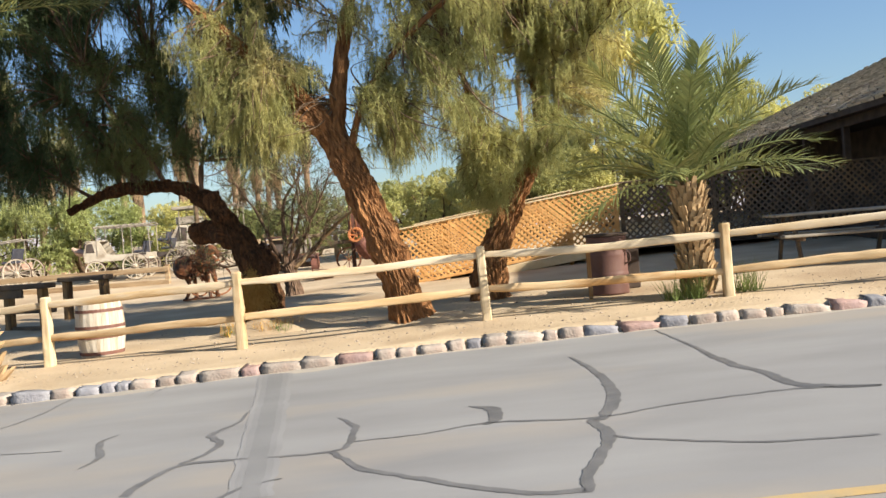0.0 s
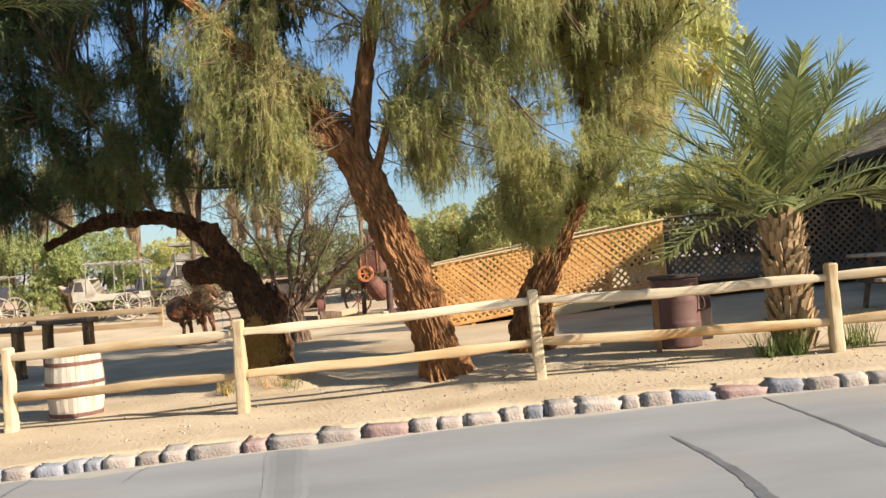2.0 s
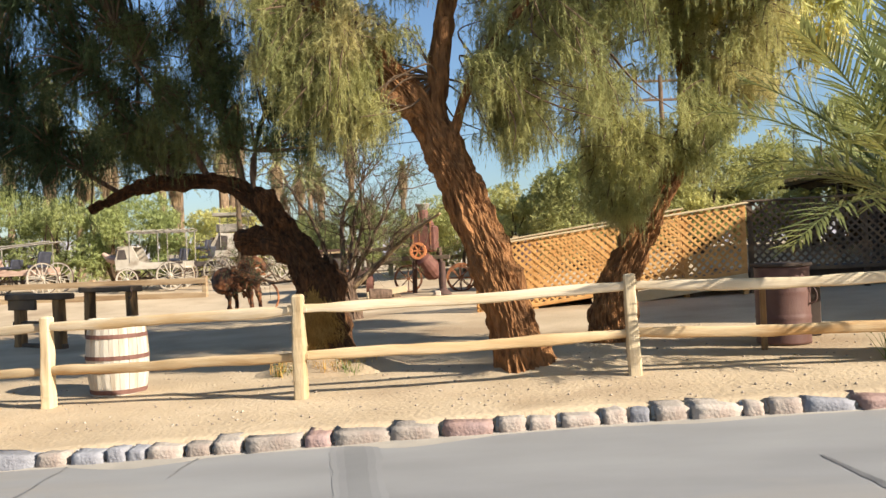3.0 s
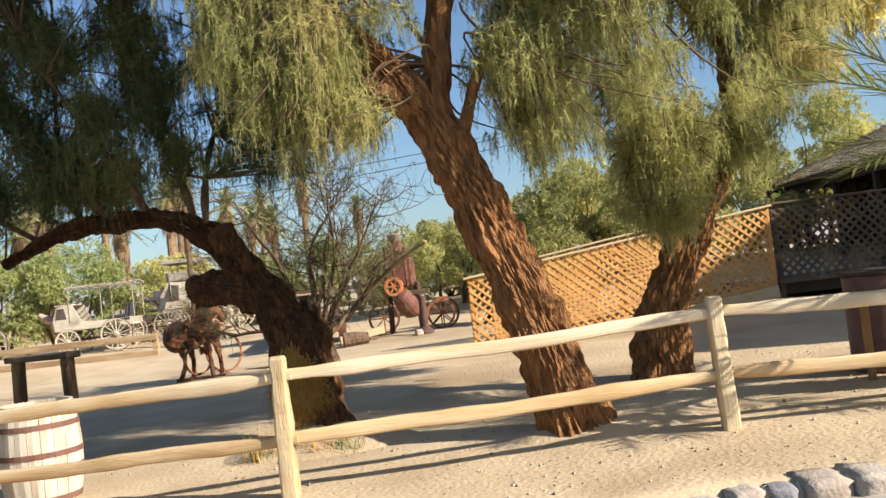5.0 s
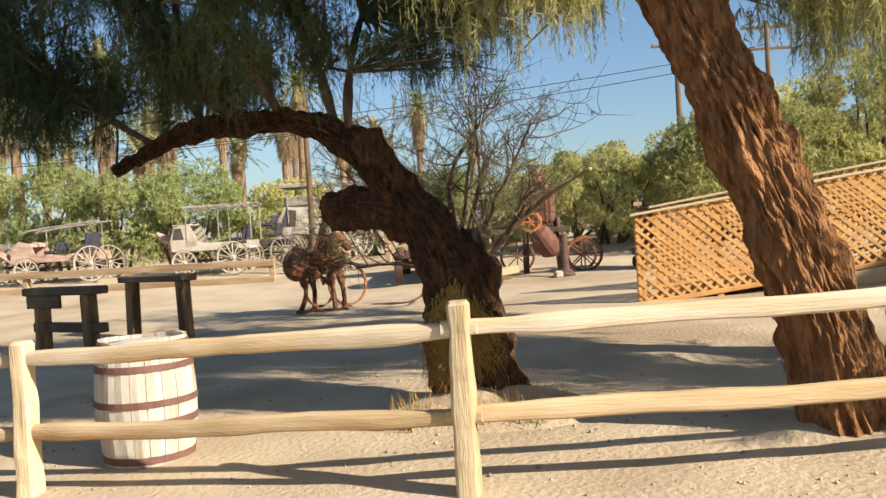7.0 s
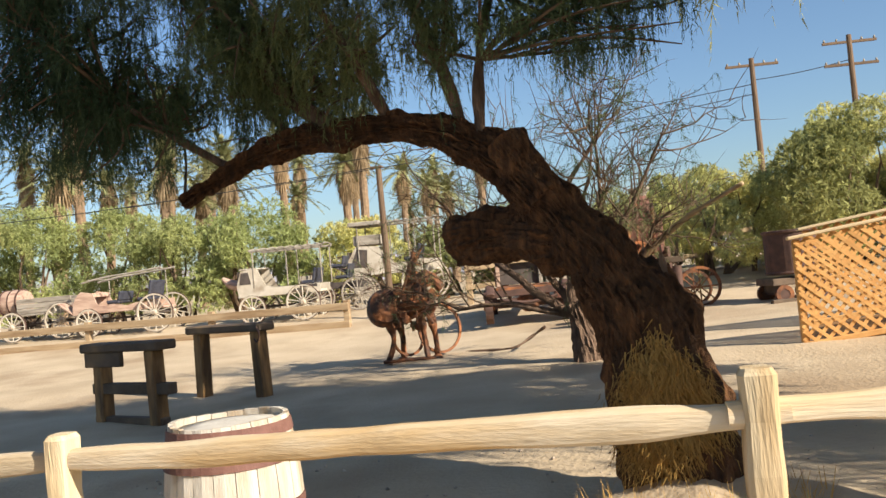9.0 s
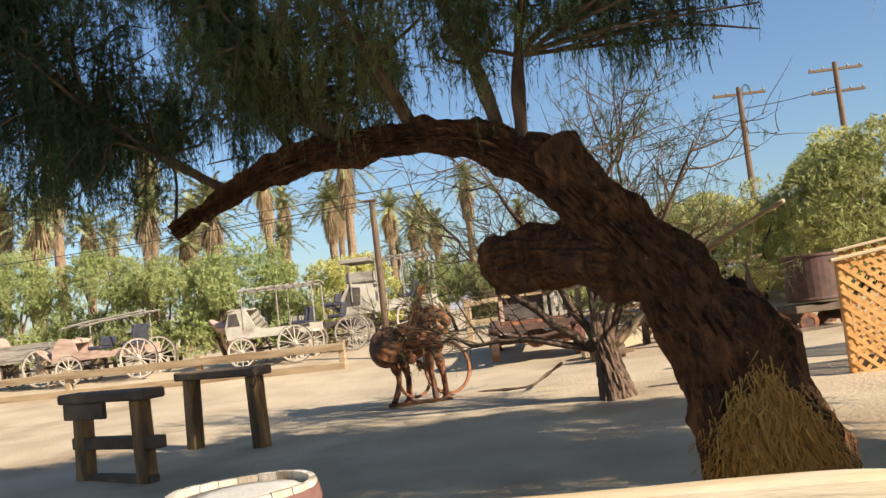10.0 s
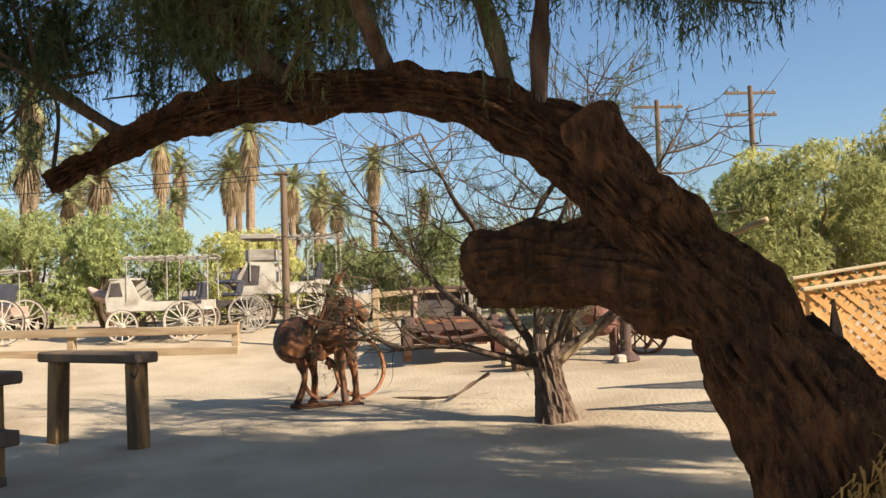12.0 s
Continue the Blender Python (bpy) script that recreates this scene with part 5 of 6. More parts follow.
def wagon_red(x, y, turn):
    t = thing("spring_wagon", "faded red-brown spring wagon with curved dashboard and high rear wheels", "wagon", place(x, y, turn), group="old wagons in a row")
    gear(t, -1.1, 1.2, 0.46, 0.62, 1.35, SPOKE, 0.85)
    part("bed", Geo().box((0.05, 0, 0.78), (2.7, 1.0, 0.06)), WAGONRED, t)
    for s in (-1, 1):
        profile_side(t, "side_panel", [(-1.75, 0.74), (1.35, 0.78), (1.35, 1.05), (0.5, 1.0), (0.2, 0.93), (-0.1, 0.99), (-0.45, 0.93), (-0.85, 1.02), (-1.0, 1.42), (-1.42, 1.5), (-1.62, 1.3), (-1.72, 1.0)], s * 0.5, 0.04, WAGONRED)
    part("dashboard", Geo().box((-2.0, 0, 0.98), (0.06, 1.05, 0.62), Matrix.Rotation(radians(-52), 3, "Y")), WAGONRED, t)
    part("front_seat_box", Geo().box((-1.22, 0, 1.36), (0.45, 1.02, 0.14)), WAGONRED, t)
    seat(t, -0.35, 1.08, 0.9, SEAT, 0.3)
    seat(t, 0.75, 1.1, 1.0, SEAT, 0.55)
    for px, w in ((-0.95, 0.5), (1.1, 0.5)):
        part("canopy_post", Geo().beam((px, 0.5, 1.0), (px, 0.5, 2.0), 0.035, 0.035), WAGONGREY, t)
    for s in (-0.5, 0.5):
        part("canopy_rail", Geo().tube(smooth_path([(-1.35, s, 1.78), (-0.6, s, 1.9), (0.4, s, 1.97), (1.45, s, 2.06)], 4), 0.035, 6, 0.01, 4), WAGONGREY, t)
    for k in range(4):
        part("canopy_bow", Geo().beam((-1.1 + 0.8 * k, -0.55, 1.86 + 0.06 * k), (-1.1 + 0.8 * k, 0.55, 1.86 + 0.06 * k), 0.03, 0.03), WAGONGREY, t)


def wagon_cream(x, y, turn):
    t = thing("mud_wagon", "cream-painted open coach with hooded driver's box and light canopy", "wagon", place(x, y, turn), group="old wagons in a row")
    gear(t, -0.6, 1.05, 0.44, 0.55, 1.35, SPOKE, 0.85)
    part("bed", Geo().box((0.2, 0, 0.86), (2.6, 1.05, 0.07)), CREAM, t)
    for s in (-1, 1):
        profile_side(t, "side_panel", [(-1.05, 0.84), (1.6, 0.84), (1.6, 1.1), (0.1, 1.08), (-0.15, 1.15), (-0.42, 1.72), (-0.95, 1.66), (-1.1, 1.2)], s * 0.53, 0.04, CREAM)
    # thin dark sheets on the panels paint the shade inside hood and seat
    for s in (-1, 1):
        profile_side(t, "hood_lining", [(-1.0, 1.24), (-0.62, 1.24), (-0.70, 1.62), (-0.93, 1.60)], s * 0.556, 0.012, WAGONDARK, "flat dark sheet standing in for the hood's shaded hollow")
        profile_side(t, "seat_lining", [(0.95, 1.0), (1.5, 1.0), (1.5, 1.09), (0.95, 1.085)], s * 0.556, 0.012, WAGONDARK)
    part("hood_front", Geo().box((-1.05, 0, 1.4), (0.05, 1.02, 0.5)), WAGONDARK, t, "dark panel standing in for the shaded hood opening")
    part("hood_top", Geo().box((-0.7, 0, 1.71), (0.6, 1.1, 0.05)), CREAM, t)
    part("foot_box", Geo().tube([(-1.15, 0, 1.2), (-1.5, 0, 1.3), (-1.75, 0, 1.5)], [0.3, 0.26, 0.1], 10, squash=0.6), WAGONRED, t, "curved dark footboard")
    seat(t, 1.15, 1.15, 0.95, SEAT, 0.4)
    canopy(t, -0.6, 1.75, 1.1, 1.1, 2.25, WAGONGREY, 3)


def wagon_dark(x, y, turn):
    t = thing("buggy", "small dark buggy with thin wheels and tilted dashboard", "wagon", place(x, y, turn), group="old wagons in a row")
    gear(t, -0.55, 0.7, 0.5, 0.55, 1.2, WAGONGREY, 0.8, 14)
    part("body", Geo().box((0.1, 0, 0.85), (1.5, 0.8, 0.22)), WAGONDARK, t)
    part("dashboard", Geo().box((-0.75, 0, 1.05), (0.05, 0.85, 0.45), Matrix.Rotation(radians(-35), 3, "Y")), WAGONDARK, t)
    part("luggage_box", Geo().box((-1.0, -0.2, 1.12), (0.45, 0.6, 0.28)), CREAM, t)
    seat(t, 0.15, 1.12, 0.8, SEAT, 0.4)
    seat(t, 0.0, 1.5, 0.7, SEAT, 0.3)


def wagon_coach(x, y, turn):
    t = thing("stagecoach", "weathered tall coach with dark driver's box, slatted roof and large wheels", "wagon", place(x, y, turn, 0.93), group="old wagons in a row")
    gear(t, -0.7, 1.25, 0.5, 0.66, 1.45, SPOKE, 0.95)
    part("bed", Geo().box((0.3, 0, 0.98), (2.8, 1.15, 0.08)), CREAM, t)
    for s in (-1, 1):
        profile_side(t, "side_panel", [(-0.95, 0.95), (1.7, 0.95), (1.7, 1.3), (0.2, 1.25), (-0.05, 1.8), (-0.75, 1.85), (-1.05, 1.4)], s * 0.58, 0.04, CREAM)
    # dark sheet on each side panel paints the shade within the driver's box
    for s in (-1, 1):
        profile_side(t, "box_lining", [(-0.98, 1.2), (-0.45, 1.2), (-0.40, 1.72), (-0.72, 1.76)], s * 0.606, 0.012, WAGONDARK, "flat dark sheet standing in for the shaded hollow of the driver's box")
    part("driver_box", Geo().box((-1.02, 0, 1.45), (0.06, 1.1, 0.5)), WAGONDARK, t)
    part("footboard", Geo().box((-1.35, 0, 1.2), (0.7, 1.0, 0.05), Matrix.Rotation(radians(28), 3, "Y")), WAGONDARK, t)
    part("roof_seat", Geo().box((-0.4, 0, 2.02), (0.85, 1.15, 0.3)), WAGONGREY, t)
    seat(t, 0.9, 1.35, 1.0, SEAT, 0.4)
    canopy(t, -0.75, 1.75, 1.25, 1.3, 2.5, WAGONGREY, 4)
    part("front_roof", Geo().box((-0.45, 0, 2.52), (0.95, 1.4, 0.12)), WAGONGREY, t)


def wagon_tank(x, y, turn):
    t = thing("water_wagon", "old wagon with wooden water tank and grey plank side", "wagon", place(x, y, turn), group="old wagons in a row")
    gear(t, -0.9, 0.9, 0.5, 0.6, 1.4, SPOKE, 0.9)
    for s in (-1, 1):
        for k in range(3):
            part("side_board", Geo().box((0.25, s * 0.6, 1.0 + 0.17 * k), (2.0, 0.04, 0.16)), WAGONGREY, t)
    part("bed", Geo().box((0, 0, 0.88), (2.9, 1.2, 0.07)), WAGONGREY, t)
    rot = Matrix.Translation((-1.2, 0, 1.32)) @ Matrix.Rotation(radians(90), 4, "Y")
    part("tank", Geo().lathe([(0.40, -0.45), (0.45, -0.2), (0.46, 0), (0.45, 0.2), (0.40, 0.45)], 24, rot), WAGONRED, t, "rust-brown staved tank")
    for z in (-0.3, 0.0, 0.3):
        part("hoop", Geo().ring(0.44, 0.475, 0.04, 24, rot @ Matrix.Translation((0, 0, z))), RUSTDARK, t)


def pen_fence(points, label, zr, th):
    """A low fence of squared rails on stub posts."""
    t = thing("rail_fence", label, "fence")
    for (xa, ya), (xb, yb) in zip(points, points[1:]):
        for h in zr:
            part("rail", Geo().beam((xa - 0.08, ya - 0.07, dirt(xa, ya) + h), (xb + 0.08, yb - 0.07, dirt(xb, yb) + h), 0.06, th), OLDRAIL, t)
    for xa, ya in points:
        z = dirt(xa, ya)
        part("post", Geo().beam((xa, ya + 0.03, z - 0.2), (xa, ya + 0.03, z + max(zr) + 0.14), 0.14, 0.14), OLDRAIL, t)


# ---------------------------------------------------------------- scrap-metal mule
def build_sculpture():
    x0, y0 = -6.62, 22.55
    g = Geo()
    R = lambda a, ax: Matrix.Rotation(radians(a), 4, ax)
    # drum hindquarters, body, legs, neck and head of pipes, and the wheels that carry it
    m = Matrix.Translation((-0.52, -0.1, 0.98)) @ R(72, "X") @ R(25, "Y")
    g.lathe([(0.22, -0.24), (0.31, -0.2), (0.34, 0), (0.31, 0.2), (0.22, 0.24)], 20, m)
    m = Matrix.Translation((0.05, 0, 0.92)) @ R(80, "Y")
    g.lathe([(0.16, -0.45), (0.2, -0.3), (0.17, 0.0), (0.22, 0.3), (0.12, 0.45)], 14, m)
    for a, b, c in (((-0.45, -0.15, 0.8), (-0.36, -0.15, 0.4), (-0.5, -0.2, 0.0)), ((-0.35, 0.2, 0.8), (-0.25, 0.2, 0.4), (-0.28, 0.2, 0.0)),
                    ((0.2, -0.15, 0.85), (0.26, -0.15, 0.42), (0.3, -0.18, 0.0)), ((0.35, 0.15, 0.85), (0.42, 0.15, 0.4), (0.44, 0.15, 0.0))):
        g.tube(smooth_path([a, b, c], 5), [0.09] * 4 + [0.055] * 4 + [0.06] * 3, 8, 0.02, 9)
        g.box((c[0], c[1] - 0.03, 0.03), (0.16, 0.14, 0.06))
    g.tube(smooth_path([(0.1, 0, 1.05), (0.25, 0, 1.4), (0.45, -0.05, 1.45), (0.68, -0.05, 1.25)], 5), spread([0.19, 0.15, 0.12, 0.07], 16), 10, 0.04, 7)
    for k in range(5):
        g.tube([(-0.35 + 0.1 * k, -0.2, 0.75 + 0.12 * k), (0.05 + 0.12 * k, -0.2, 1.55 - 0.05 * k)], 0.028, 6)
    g.tube([(0.0, -0.1, 1.2), (0.1, -0.1, 1.7), (0.2, -0.1, 1.95)], [0.11, 0.08, 0.05], 8, 0.03, 8)
    g.tube([(0.16, -0.1, 1.75), (0.38, -0.1, 2.05)], [0.06, 0.015], 6)
    g.lathe([(0.16, 0), (0.14, 0.03), (0.07, 0.05), (0.06, 0.14)], 12, Matrix.Translation((0.15, -0.1, 1.72)) @ R(18, "Y"))
    g.tube([(-0.3, -0.25, 0.62), (0.85, -0.25, 1.1)], 0.022, 6)
    g.tube([(-0.1, -0.28, 1.0), (0.75, -0.28, 0.95)], 0.02, 6)
    for x, y, r, zz in ((-0.12, 0.1, 0.33, 0.4), (0.5, 0.3, 0.46, 0.52)):
        g.ring(r - 0.045, r, 0.07, 32, Matrix.Translation((x, y, zz)) @ R(80, "X") @ R(28, "Y"))
    g.tube([(-0.55, -0.3, 0.03), (0.1, -0.2, 0.04), (0.6, -0.25, 0.03)], 0.035, 6)
    rr = random.Random(9)
    for k in range(26):
        a = Vector((rr.uniform(-0.35, 0.5), rr.uniform(-0.3, 0.15), rr.uniform(0.55, 1.45)))
        d = Vector((rr.gauss(0, 1), rr.gauss(0, 0.5), rr.gauss(0, 1))).normalized() * rr.uniform(0.12, 0.3)
        g.tube([a, a + d * 0.5 + Vector((0, -0.03, 0.02)), a + d], rr.uniform(0.015, 0.045), 6)
    for k in range(7):
        g.lathe([(0.07, -0.03), (0.09, 0), (0.07, 0.03)], 10, Matrix.Translation((rr.uniform(-0.2, 0.5), -0.24, rr.uniform(0.6, 1.3))) @ R(80, "X"))
    t = part("scrap_metal_sculpture", g, RUST)
    t.matrix_world = pose(x0, y0, dirt(x0, y0), 0, 0, 4) @ Matrix.Diagonal((0.76, 0.8, 0.84, 1))
    tagged(t, "rust-red animal figure welded from drums, pipes and old wheels", "sculpture")


def build_truck():
    x0, y0 = -5.35, 27.0
    z0 = dirt(x0, y0)
    t = thing("derelict_truck", "rusted remains of an antique flatbed truck on spoked wheels", "truck", pose(x0, y0, z0, 0, 0, 8) @ Matrix.Scale(0.9, 4))
    rot = Matrix.Rotation(radians(90), 4, "Y")
    for x, y, w in ((-0.85, -0.7, 0.16), (0.85, -0.7, 0.2), (-0.8, 1.6, 0.2), (0.8, 1.6, 0.2)):
        wh = part("wheel", Geo().ring(0.26, 0.36, w, 28, rot), RUSTDARK if x < 0 else RUSTRED, t)
        wh.matrix_local = pose(x, y, 0.36)
        for k in range(10):
            sp = part("spoke", Geo().beam((0, 0, 0.05), (0, 0, 0.28), 0.04, 0.05), WAGONGREY, wh)
            sp.matrix_local = Matrix.Rotation(k * math.pi / 5, 4, "X")
        part("hub", Geo().lathe([(0.06, -0.12), (0.09, 0), (0.06, 0.12)], 10, rot), RUST, wh)
    part("axle", Geo().beam((-0.85, -0.7, 0.38), (0.85, -0.7, 0.38), 0.1, 0.12), RUSTDARK, t)
    part("axle", Geo().beam((-0.8, 1.6, 0.38), (0.8, 1.6, 0.38), 0.1, 0.12), RUSTDARK, t)
    part("differential", Geo().lathe([(0.08, -0.25), (0.2, -0.1), (0.22, 0), (0.2, 0.1), (0.08, 0.25)], 14, Matrix.Translation((0.0, -0.72, 0.42)) @ rot), RUST, t)
    for s in (-0.4, 0.4):
        part("frame_rail", Geo().beam((s, -1.0, 0.58), (s, 2.0, 0.6), 0.08, 0.13), RUST, t)
    part("cross_member", Geo().beam((-0.95, -1.0, 0.62), (0.75, -1.0, 0.66), 0.1, 0.14), RUSTDARK, t)
    part("flatbed", Geo().box((0, 0.2, 0.72), (1.35, 1.9, 0.07)), RUST, t)
    for s in (-1, 1):
        part("fender", Geo().tube(smooth_path([(s * 0.8, -1.1, 0.62), (s * 0.8, -0.75, 0.80), (s * 0.8, -0.3, 0.70)], 5), 0.1, 8, squash=0.35), RUSTDARK, t)
    part("leaf_spring", Geo().tube(smooth_path([(-0.6, -1.05, 0.52), (0, -1.05, 0.42), (0.6, -1.05, 0.52)], 5), 0.04, 6), RUSTDARK, t)
    part("cab_back", Geo().box((-0.05, 0.9, 1.02), (1.1, 0.06, 0.5)), WAGONDARK, t)
    for x in (-0.62, 0.36, 0.52, 0.68):
        part("stake", Geo().beam((x, 0.8, 0.75), (x, 0.8, 1.33), 0.06, 0.09), WAGONRED if x < 0 else WAGONGREY, t)
    part("roof_panel", Geo().box((-0.1, 1.0, 1.36), (1.5, 0.7, 0.06)), RUSTDARK, t)
    part("engine_block", Geo().box((-0.55, 1.2, 0.95), (0.3, 0.5, 0.4)), RUST, t)


def build_pump():
    x0, y0 = -3.0, 26.1
    t = thing("mining_machine", "tall red-oxide iron mining mill with orange flywheel and spoked wheels", "machine", pose(x0, y0, dirt(x0, y0), 0, 0, -6) @ Matrix.Scale(0.89, 4))
    part("housing", Geo().box((0, 0, 1.55), (0.75, 0.55, 0.75), None, 0.05), RUSTRED, t)
    part("upper_case", Geo().tube([(0.05, 0, 1.9), (0.0, 0, 2.15), (-0.02, 0, 2.4)], [0.26, 0.2, 0.12], 12), RUSTRED, t)
    part("funnel", Geo().lathe([(0.13, 0), (0.22, 0.16), (0.2, 0.18)], 14, Matrix.Translation((-0.02, 0, 2.38))), WAGONGREY, t)
    for x, z1 in ((-0.28, 2.25), (-0.1, 2.3), (0.22, 2.2)):
        part("stamp_rod", Geo().tube([(x, -0.25, 1.2), (x, -0.25, z1)], 0.04, 8), RUST, t)
    rot = Matrix.Translation((-0.12, -0.36, 1.22)) @ Matrix.Rotation(radians(90), 4, "X")
    fw = part("flywheel", Geo().ring(0.17, 0.24, 0.09, 24, rot), ORANGE, t, "bright orange rusted flywheel")
    for k in range(6):
        a = k * math.pi / 3
        part("spoke", Geo().beam((-0.12, -0.36, 1.22), (-0.12 + 0.19 * math.cos(a), -0.36, 1.22 + 0.19 * math.sin(a)), 0.04, 0.04), ORANGE, fw)
    part("drum", Geo().lathe([(0.1, -0.4), (0.27, -0.25), (0.3, 0.05), (0.22, 0.35), (0.1, 0.4)], 18, Matrix.Translation((0.15, -0.15, 0.75)) @ Matrix.Rotation(radians(35), 4, "X") @ Matrix.Rotation(radians(-25), 4, "Y")), RUSTRED, t)
    part("timber_frame", Geo().beam((-1.1, -0.2, 1.02), (0.75, -0.2, 1.02), 0.14, 0.12), BEAM, t)
    part("stamp_shoe", Geo().lathe([(0.24, 0), (0.22, 0.05), (0.1, 0.16), (0.09, 0.9)], 14, Matrix.Translation((0.62, -0.75, 0))), RUSTDARK, t)
    for x, y, r in ((1.0, 0.1, 0.42), (-0.65, 0.6, 0.42), (0.85, 0.8, 0.38)):
        rr = Matrix.Rotation(radians(90), 4, "X")
        w = part("wheel", Geo().ring(r - 0.06, r, 0.09, 28, rr), RUST, t)
        w.matrix_local = pose(x, y, r, 0, 0, 8)
        for k in range(8):
            a = k * math.pi / 4
            part("spoke", Geo().beam((0, 0, 0), ((r - 0.05) * math.cos(a), 0, (r - 0.05) * math.sin(a)), 0.035, 0.03), RUST, w)
    part("leg", Geo().beam((0.45, 0.1, 0), (0.4, 0, 1.3), 0.14, 0.12), RUSTDARK, t)
    part("leg", Geo().beam((-0.4, 0.3, 0), (-0.35, 0.2, 1.3), 0.12, 0.12), RUSTDARK, t)
    o = thing("timber_block", "bleached timber block lying on the ground before the mill", "timber", pose(x0 - 0.95, y0 - 0.5, dirt(x0 - 0.95, y0 - 0.5), 0, 0, 12))
    part("beam", Geo().box((0, 0, 0.14), (1.0, 0.3, 0.16), Matrix.Rotation(radians(-8), 3, "Y")), PINE, o)
    part("bearer", Geo().box((0.25, 0, 0.04), (0.2, 0.35, 0.08)), BEAM, o)
    b = thing("stone_block", "square tan stone by the iron foot", "stone", pose(x0 + 0.35, y0 - 0.95, dirt(x0, y0 - 0.9), 0, 0, 20))
    part("block", Geo().box((0, 0, 0.06), (0.17, 0.15, 0.14), None, 0.03), GRAVEL, b)


def build_tank():
    x0, y0 = -1.35, 24.6
    t = thing("ore_tank", "dark rusty iron tank on a small wheeled ore truck", "tank", pose(x0 + 0.75, y0 + 1.0, dirt(x0, y0), 0, 0, 15) @ Matrix.Scale(0.86, 4))
    part("body", Geo().lathe([(0.5, 0.55), (0.52, 0.58), (0.5, 0.62), (0.5, 1.35), (0.53, 1.38), (0.53, 1.42), (0.46, 1.43), (0.45, 1.3)], 28), RUSTDARK, t, smooth=False)
    part("chassis", Geo().box((0, 0, 0.42), (1.2, 0.8, 0.14)), BEAM, t)
    rot = Matrix.Rotation(radians(90), 4, "X")
    for x in (-0.4, 0.4):
        for y in (-0.42, 0.42):
            w = part("wheel", Geo().ring(0.10, 0.18, 0.08, 20, rot), RUST, t)
            w.matrix_local = pose(x, y, 0.18)
            part("hub", Geo().lathe([(0.1, -0.03), (0.1, 0.03)], 12, rot), RUSTDARK, w)
        part("axle", Geo().beam((x, -0.42, 0.18), (x, 0.42, 0.18), 0.05, 0.05), RUSTDARK, t)
        part("bolster", Geo().beam((x, -0.4, 0.28), (x, 0.4, 0.28), 0.12, 0.16), BEAM, t)
    part("sill", Geo().box((0, -0.6, 0.05), (1.5, 0.14, 0.1)), BEAM, t)


# ---------------------------------------------------------------- thicket, far palms, poles, hills
def thicket(label, x, y, rx, ry, h, rng, count, leaf=None):
    z0 = dirt(x, y)
    t = thing("tamarisk_bush", label, "bush", pose(0, 0, 0), group="thicket behind the yard")
    g = Geo()
    n_lobe = 34
    a, f = rng.uniform(0, 2 * np.pi, n_lobe), rng.uniform(0.05, 1.0, n_lobe)
    w = np.sqrt(1 - (f * 0.9) ** 2) * rng.uniform(0.55, 1.0, n_lobe)
    lob = [(x + rx * w[k] * math.cos(a[k]), y + ry * w[k] * math.sin(a[k]), z0 + h * (0.12 + 0.74 * f[k]), rng.uniform(0.38, 0.72) * min(1.0, h / 3.2)) for k in range(n_lobe)]
    for k in range(7):
        q, r = grow((x + rng.uniform(-0.4, 0.4) * rx, y, z0 - 0.1), (rng.normal(0, 0.4), rng.normal(0, 0.3), 1), h * 0.8, 0.07, rng, 0.15, 0.05, 8)
        g.tube(q, r, 6, cap=False)
    part("trunk", g, TWIG, t)
    L = np.array(lob)
    pick = rng.integers(0, n_lobe, count)
    v = rng.normal(0, 1, (count, 3))
    v /= np.linalg.norm(v, axis=1, keepdims=True)
    rad = rng.uniform(0.25, 1.0, count) ** 0.3
    v[:, 2] *= 0.8
    c = L[pick, :3] + v * (rad * L[pick, 3])[:, None]
    c[:, 2] = np.maximum(c[:, 2], z0 + 0.1)
    ob = triangles("foliage", sprays(c, rng, 0.34, 9, 0.12, 0.35, 0.14, 0.7), leaf or HEDGE, t)
    tagged(ob, "dense pale green sprays", kind="stuff")


